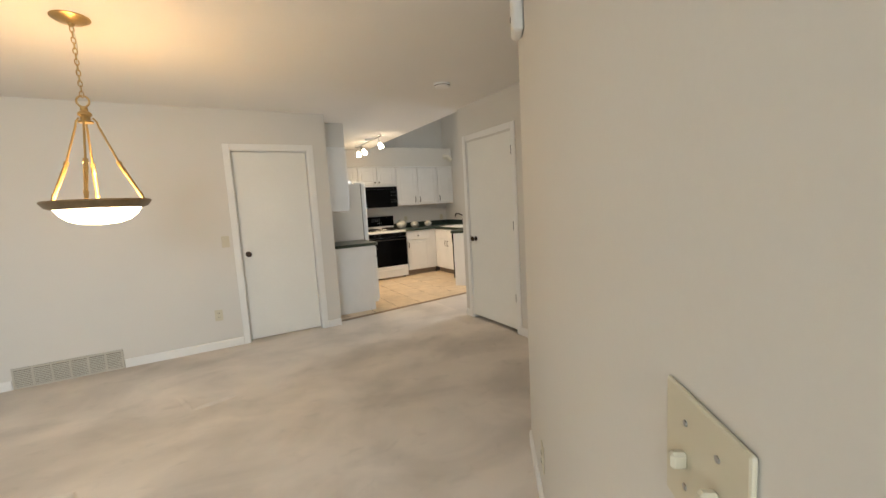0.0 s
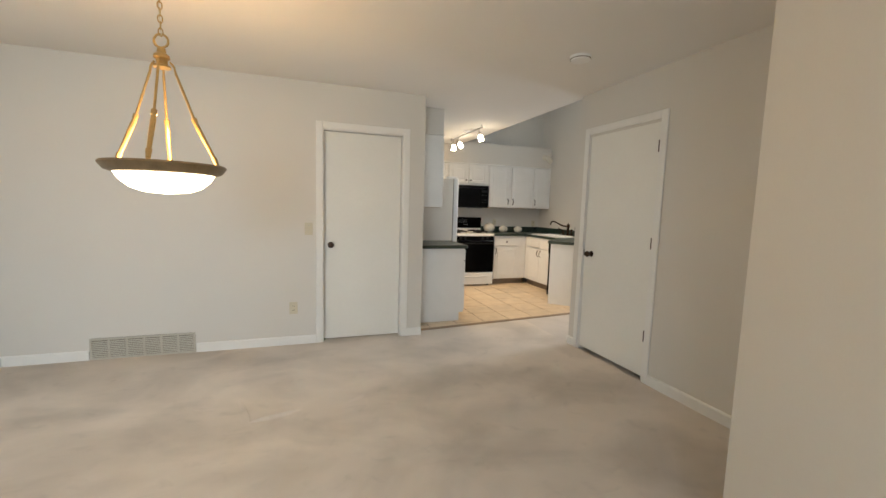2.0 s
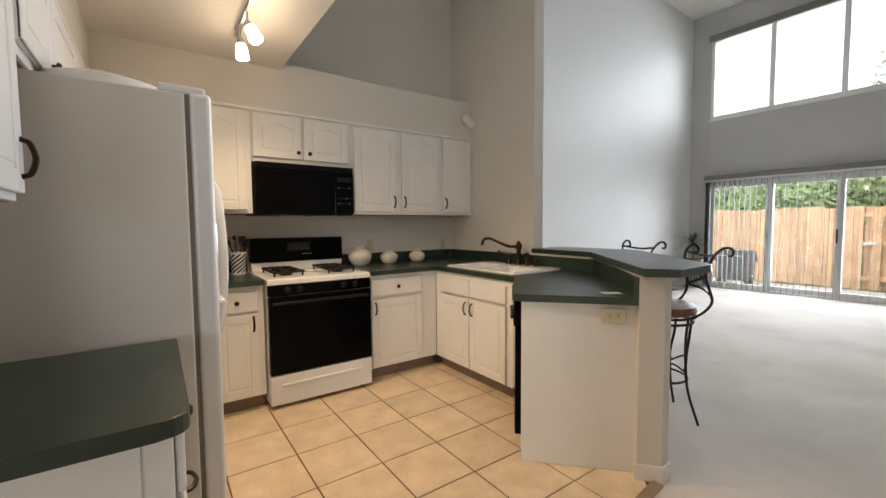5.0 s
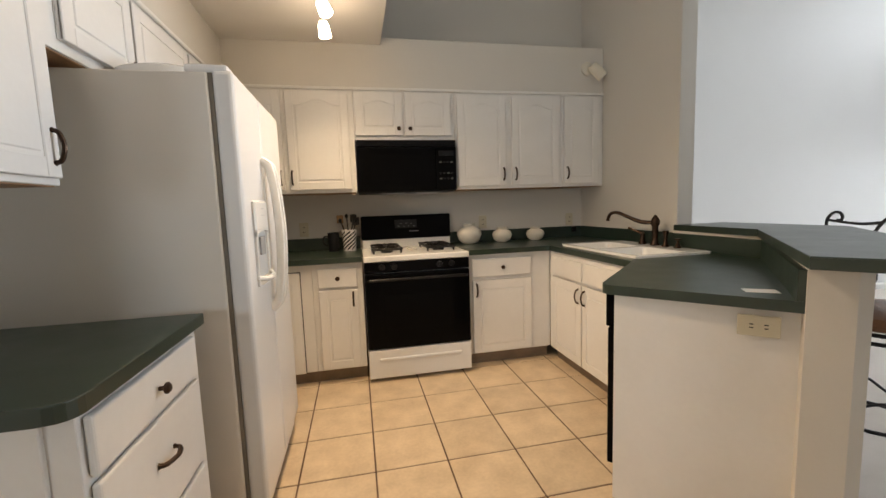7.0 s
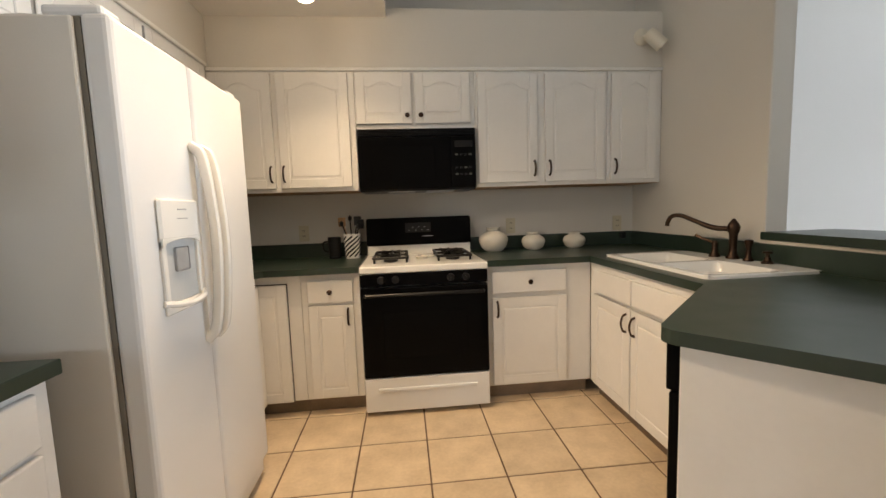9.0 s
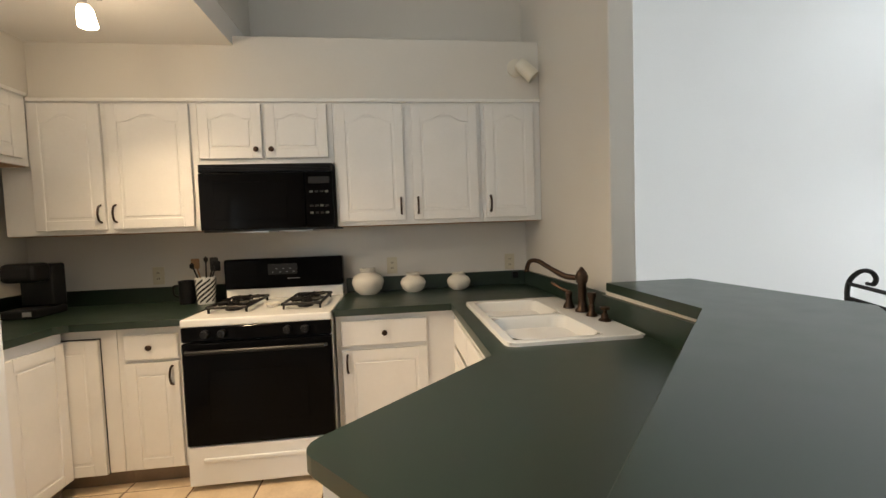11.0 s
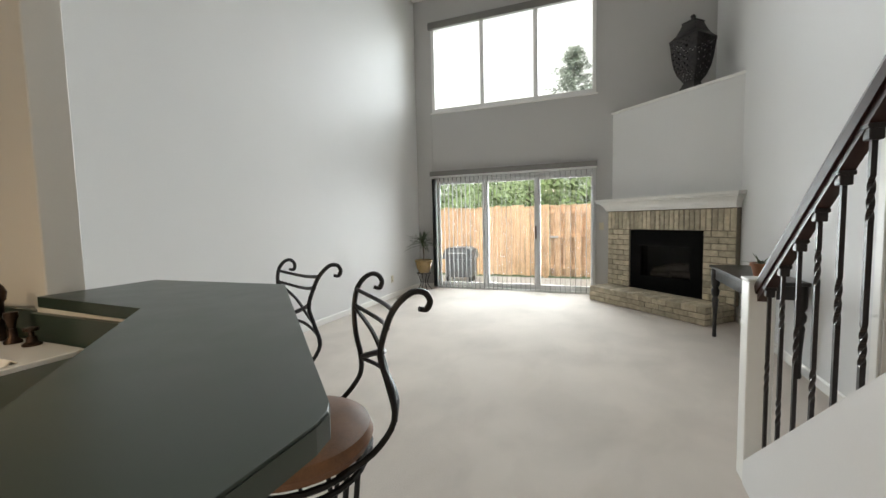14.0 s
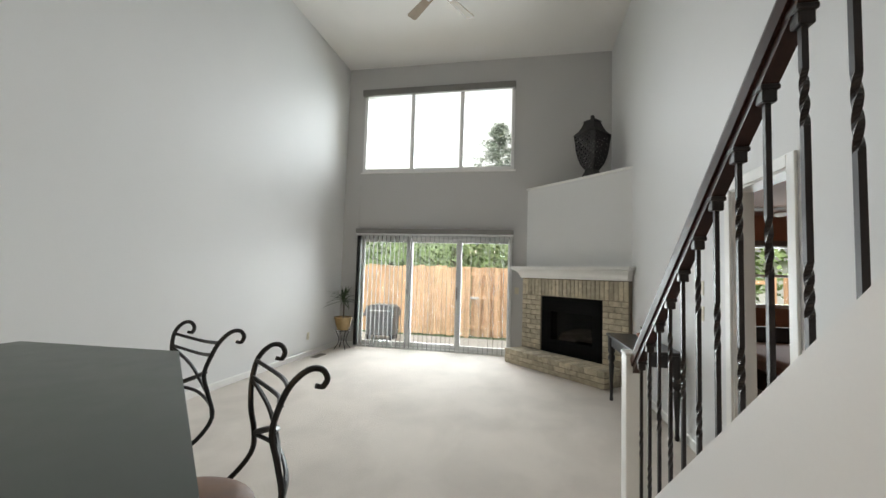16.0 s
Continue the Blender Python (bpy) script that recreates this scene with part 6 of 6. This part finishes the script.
for x in (-0.915, 1.035):
    for y in (-0.75, 0.75):
        part("foot", box(B(), x - 0.03, y - 0.03, 0, x + 0.03, y + 0.03, 0.06), "wood_black", bed)
part("bedspread", box(B(), -0.87, -0.76, 0.50, 0.99, 0.76, 0.585, 0.035, 3), "bedding", bed, "pale rose bedspread")


def ceiling_fan(label, m, drop, blades, length, material, turn=0.0):
    t = thing("ceiling_fan", label, "ceiling fan", m)
    part("canopy", lathe(B(), [(0.07, 0), (0.07, -0.02), (0.03, -0.06), (0, -0.06)], 20), "vinyl_white", t, "", True)
    part("downrod", tube(B(), [(0, 0, -0.05), (0, 0, -drop)], 0.012, 10), "vinyl_white", t)
    part("motor", lathe(B(), [(0, -drop), (0.09, -drop), (0.12, -drop - 0.05), (0.11, -drop - 0.11), (0.05, -drop - 0.15), (0, -drop - 0.155)], 26), "vinyl_white", t, "", True)
    for k in range(blades):
        a = radians(360 / blades * k + turn)
        mm = Matrix.Rotation(a, 4, "Z") @ Matrix.Translation((0, 0, -drop - 0.09)) @ Matrix.Rotation(radians(10), 4, "X")
        bm = B()
        prism(bm, [(0.20, -0.05), (length - 0.03, -0.068), (length, -0.05), (length, 0.05), (length - 0.03, 0.068), (0.20, 0.05)], -0.004, 0.004)
        bmesh.ops.transform(bm, matrix=mm, verts=bm.verts)
        bd = part("blade", bm, material, t)
        bm = box(B(), 0.09, -0.018, -0.012, 0.26, 0.018, -0.004, 0.002, 1, mm)
        part("blade_arm", bm, "vinyl_white", bd)
    return t


ceiling_fan("pale wooden ceiling fan on a downrod in the great room", pose(5.44, -2.05, HIGH), 0.36, 5, 0.70, "fan_wood", 45)
ceiling_fan("dark ceiling fan in the bedroom", pose(6.0, -6.3, CEIL), 0.12, 5, 0.60, "wood_tan", 10)

# ---- outside ----
GZ = -0.14
structure("ground", box(B(), -300, -300, GZ - 0.2, 600, 300, GZ), "grass", "green lawn reaching to the horizon", "ground")
structure("pavement_patio", box(B(), WX + 0.185, -6.2, GZ, 10.15, 1.6, -0.06, 0.01), "concrete", "pale concrete patio slab", "patio")
fn = thing("fence", "tall orange-brown board-on-board wooden fence", "fence", pose(10.75, 0, GZ))
FB = [mesh("board", box(B(), -0.009, 0, 0.04, 0.009, 0.14, h, 0.003), "fence_wood") for h in (1.72, 1.735, 1.71)]
rf = random.Random(3)
y = 2.6
for k in range(72):
    o = new("board", FB[rf.randrange(3)])
    o.parent = fn
    lap = y < -1.95 and k % 2
    o.matrix_basis = pose((0.040 if lap else -0.028) + rf.uniform(-0.006, 0.006), y, rf.uniform(-0.012, 0.012), 0, 0, rf.uniform(-1.5, 1.5))
    y -= 0.148 if y > -1.95 else 0.118
for z in (0.22, 0.95, 1.52):
    part("rail", box(B(), -0.018, -8.4, z, 0.034, 2.75, z + 0.085, 0.004), "fence_wood", fn)
for k in range(6):
    part("post", box(B(), -0.045, 2.6 - 2.2 * k, -0.15, 0.045, 2.69 - 2.2 * k, 1.70, 0.005), "fence_wood", fn)
part("gate_latch", box(B(), -0.10, -2.05, 0.95, -0.06, -1.85, 1.0, 0.006), "steel", fn)
# side fences close the yard
for y in (2.9, -8.6):
    f2 = thing("side_fence", "orange-brown wooden fence closing the yard", "fence", pose(0, y, GZ))
    for k in range(16):
        o = new("board", FB[k % 3])
        o.parent = f2
        o.matrix_basis = pose(8.3 + 0.16 * k, 0, 0, 0, 0, -90)
    part("rail", box(B(), 8.2, 0.012, 0.9, 10.8, 0.05, 0.99), "fence_wood", f2)
# kettle-shaped gas grill with a cover
gr = thing("grill", "grey outdoor grill with side shelf and wheels on the patio", "grill", pose(9.35, -0.10, -0.06))
part("cart", box(B(), -0.22, -0.30, 0.10, 0.22, 0.30, 0.50, 0.015, 2), "grill_cover", gr)
bm = B()
slab(bm, [(-0.34, 0.50), (0.34, 0.50), (0.34, 0.60), (0.30, 0.70), (0.20, 0.75), (-0.20, 0.75), (-0.30, 0.70), (-0.34, 0.60)], -0.24, 0.24, 0.02)
bmesh.ops.transform(bm, matrix=Matrix.Rotation(radians(90), 4, "Z"), verts=bm.verts)
part("lid", bm, "grill_cover", gr, "", True)
part("lid_handle", tube(B(), [(-0.25, -0.2, 0.62), (-0.29, -0.2, 0.63), (-0.29, 0.2, 0.63), (-0.25, 0.2, 0.62)], 0.01, 8), "steel", gr)
part("side_shelf", box(B(), -0.22, 0.34, 0.50, 0.22, 0.62, 0.53, 0.006), "grill_cover", gr)
for y in (-0.28, 0.28):
    wh = part("wheel", lathe(B(), [(0.03, -0.02), (0.09, -0.02), (0.10, 0), (0.09, 0.02), (0.03, 0.02)], 20, pose(0.0, y + 0.02, 0.10, 90, 0, 0)), "black_plastic", gr, "", True)
for x in (-0.19, 0.19):
    for y in (-0.26, 0.26):
        part("leg", box(B(), x - 0.02, y - 0.02, 0, x + 0.02, y + 0.02, 0.11), "black_plastic", gr)


def leaf_cloud(bm, centre, radii, count, size, rnd, flat=0.0):
    """Many small leaf quads scattered in clumps through an uneven crown."""
    clumps = [Vector((rnd.gauss(0, 0.5), rnd.gauss(0, 0.5), rnd.gauss(0, 0.5))) for _ in range(max(6, count // 60))]
    for i in range(count):
        c = clumps[i % len(clumps)]
        p = Vector((c.x + rnd.gauss(0, 0.2), c.y + rnd.gauss(0, 0.2), c.z + rnd.gauss(0, 0.17)))
        p = Vector(centre) + Vector((p.x * radii[0], p.y * radii[1], p.z * radii[2]))
        a = Vector((rnd.gauss(0, 1), rnd.gauss(0, 1), rnd.gauss(0, 0.6))).normalized() * size * rnd.uniform(0.6, 1.3)
        b = a.orthogonal().normalized() * size * rnd.uniform(0.4, 0.8)
        vs = [bm.verts.new(p - a), bm.verts.new(p + b), bm.verts.new(p + a), bm.verts.new(p - b)]
        bm.faces.new(vs)


def tree(label, x, y, h, r, count, size, seed):
    rnd = random.Random(seed)
    t = thing("tree", label, "tree", pose(x, y, GZ), "trees behind the fence")
    bm = tube(B(), bow([(0, 0, 0), (0.05, 0.03, h * 0.3), (0, 0.1, h * 0.7)], 4), [0.16 - 0.014 * k for k in range(9)], 8)
    for k in range(6):
        a = k * 1.1
        z = h * (0.3 + 0.08 * k)
        tube(bm, [(0, 0, z), (0.5 * r * math.cos(a), 0.5 * r * math.sin(a), z + 0.2 * h)], [0.05, 0.015], 6)
    part("trunk", bm, "bark", t, "", True)
    bm = B()
    leaf_cloud(bm, (0, 0, h * 0.62), (r, r, h * 0.42), count, size, rnd)
    part("crown", bm, "leaf_green", t)


for k, (x, y, h, r) in enumerate(((14.0, 4.2, 3.2, 2.0), (15.0, 1.6, 3.1, 1.9), (14.2, -0.8, 3.2, 2.0), (15.2, -3.2, 3.1, 2.0), (14.4, -5.6, 3.2, 2.0), (15.0, -9.0, 3.2, 2.0), (17.5, 0.2, 3.6, 2.4), (17.5, -4.4, 3.6, 2.4), (17.5, 4.8, 3.6, 2.4))):
    tree("bushy green deciduous tree behind the fence", x, y, h, r, 2600, 0.10, 20 + k)
# tall conifer seen through the high window
cf = thing("conifer", "tall feathery conifer far behind the fence, leaf colour paled for haze", "conifer", pose(31, -1.0, GZ))
part("trunk", tube(B(), [(0, 0, 0), (0, 0, 6), (0, 0, 12.9)], [0.25, 0.14, 0.02], 8), "bark", cf, "", True)
rc = random.Random(11)
bm = B()
for k in range(330):
    z = 2.0 + 10.9 * rc.random() ** 0.75
    rr = 5.0 * ((13.4 - z) / 11.4) ** 0.8 * rc.uniform(0.5, 1.1)
    a = rc.uniform(0, 6.283)
    tip = Vector((rr * math.cos(a), rr * math.sin(a), z + 0.12 * rr))
    for i in range(26):
        t = rc.uniform(0.15, 1)
        p = Vector((0, 0, z)).lerp(tip, t) + Vector((rc.gauss(0, 0.12), rc.gauss(0, 0.12), rc.gauss(0, 0.08)))
        d = Vector((rc.gauss(0, 1), rc.gauss(0, 1), rc.gauss(0, 0.5))).normalized() * rc.uniform(0.10, 0.24)
        e = d.orthogonal().normalized() * 0.055
        bm.faces.new([bm.verts.new(p - d), bm.verts.new(p + e), bm.verts.new(p + d), bm.verts.new(p - e)])
part("crown", bm, "leaf_conifer_haze", cf)
# a neighbouring house beyond the bedroom window
nh = thing("house", "pale sided neighbouring house beyond the yard", "house", pose(24, -19, GZ))
part("wall", box(B(), 0, -5, 0, 8, 5, 2.7), "siding", nh)
part("roof", slab(B(), [(-0.5, 2.7), (8.5, 2.7), (4, 4.8)], -5.4, 5.4), "roof_shingle", nh)
for y in (-3, 2):
    w_ = part("window", box(B(), -0.03, y, 0.9, 0.0, y + 1.2, 2.1), "vinyl_white", nh)
    part("pane", box(B(), -0.04, y + 0.08, 0.98, -0.03, y + 1.12, 2.02), "black_plastic", w_)

# ---- floor tiles ----
def clip(poly, a, b):
    """Keep the part of a polygon on the left of the line from a to b."""
    out = []
    side = lambda p: (b[0] - a[0]) * (p[1] - a[1]) - (b[1] - a[1]) * (p[0] - a[0])
    for i in range(len(poly)):
        p, q = poly[i], poly[(i + 1) % len(poly)]
        sp, sq = side(p), side(q)
        if sp >= 0:
            out.append(p)
        if sp * sq < 0:
            t = sp / (sp - sq)
            out.append((p[0] + t * (q[0] - p[0]), p[1] + t * (q[1] - p[1])))
    return out


PITCH, JOINT = 0.353, 0.008
whole = mesh("tile", box(B(), 0, 0, -0.006, PITCH - JOINT, PITCH - JOINT, 0.0, 0.0025), "tile_ceramic")
sh = 0.024
for i in range(-4, 6):
    for j in range(-6, 3):
        x, y = -0.386 + PITCH * i + JOINT / 2, -0.985 + PITCH * j + JOINT / 2
        x1, y1 = x + PITCH - JOINT, y + PITCH - JOINT
        sq = [(x, y), (x1, y), (x1, y1), (x, y1)]
        q = clip(sq, (T0[0], T0[1] + sh), (T1[0], T1[1] + sh))
        if q and x > 0.3:
            q = clip(q, (0.95, -2.60), (1.69, -1.84))
        q = [(max(LX + 0.002, min(KX - 0.002, a)), min(-0.002, b)) for a, b in q]
        if len(q) < 3:
            continue
        area = abs(sum(q[k][0] * q[(k + 1) % len(q)][1] - q[(k + 1) % len(q)][0] * q[k][1] for k in range(len(q)))) / 2
        if area < 0.002:
            continue
        if len(q) == 4 and abs(area - (PITCH - JOINT) ** 2) < 1e-5:
            o = new("tile", whole)
            o.matrix_basis = pose(x, y, 0)
        else:
            o = part("tile", prism(B(), q, -0.006, 0.0), "tile_ceramic")
        o.parent = floor_tiled
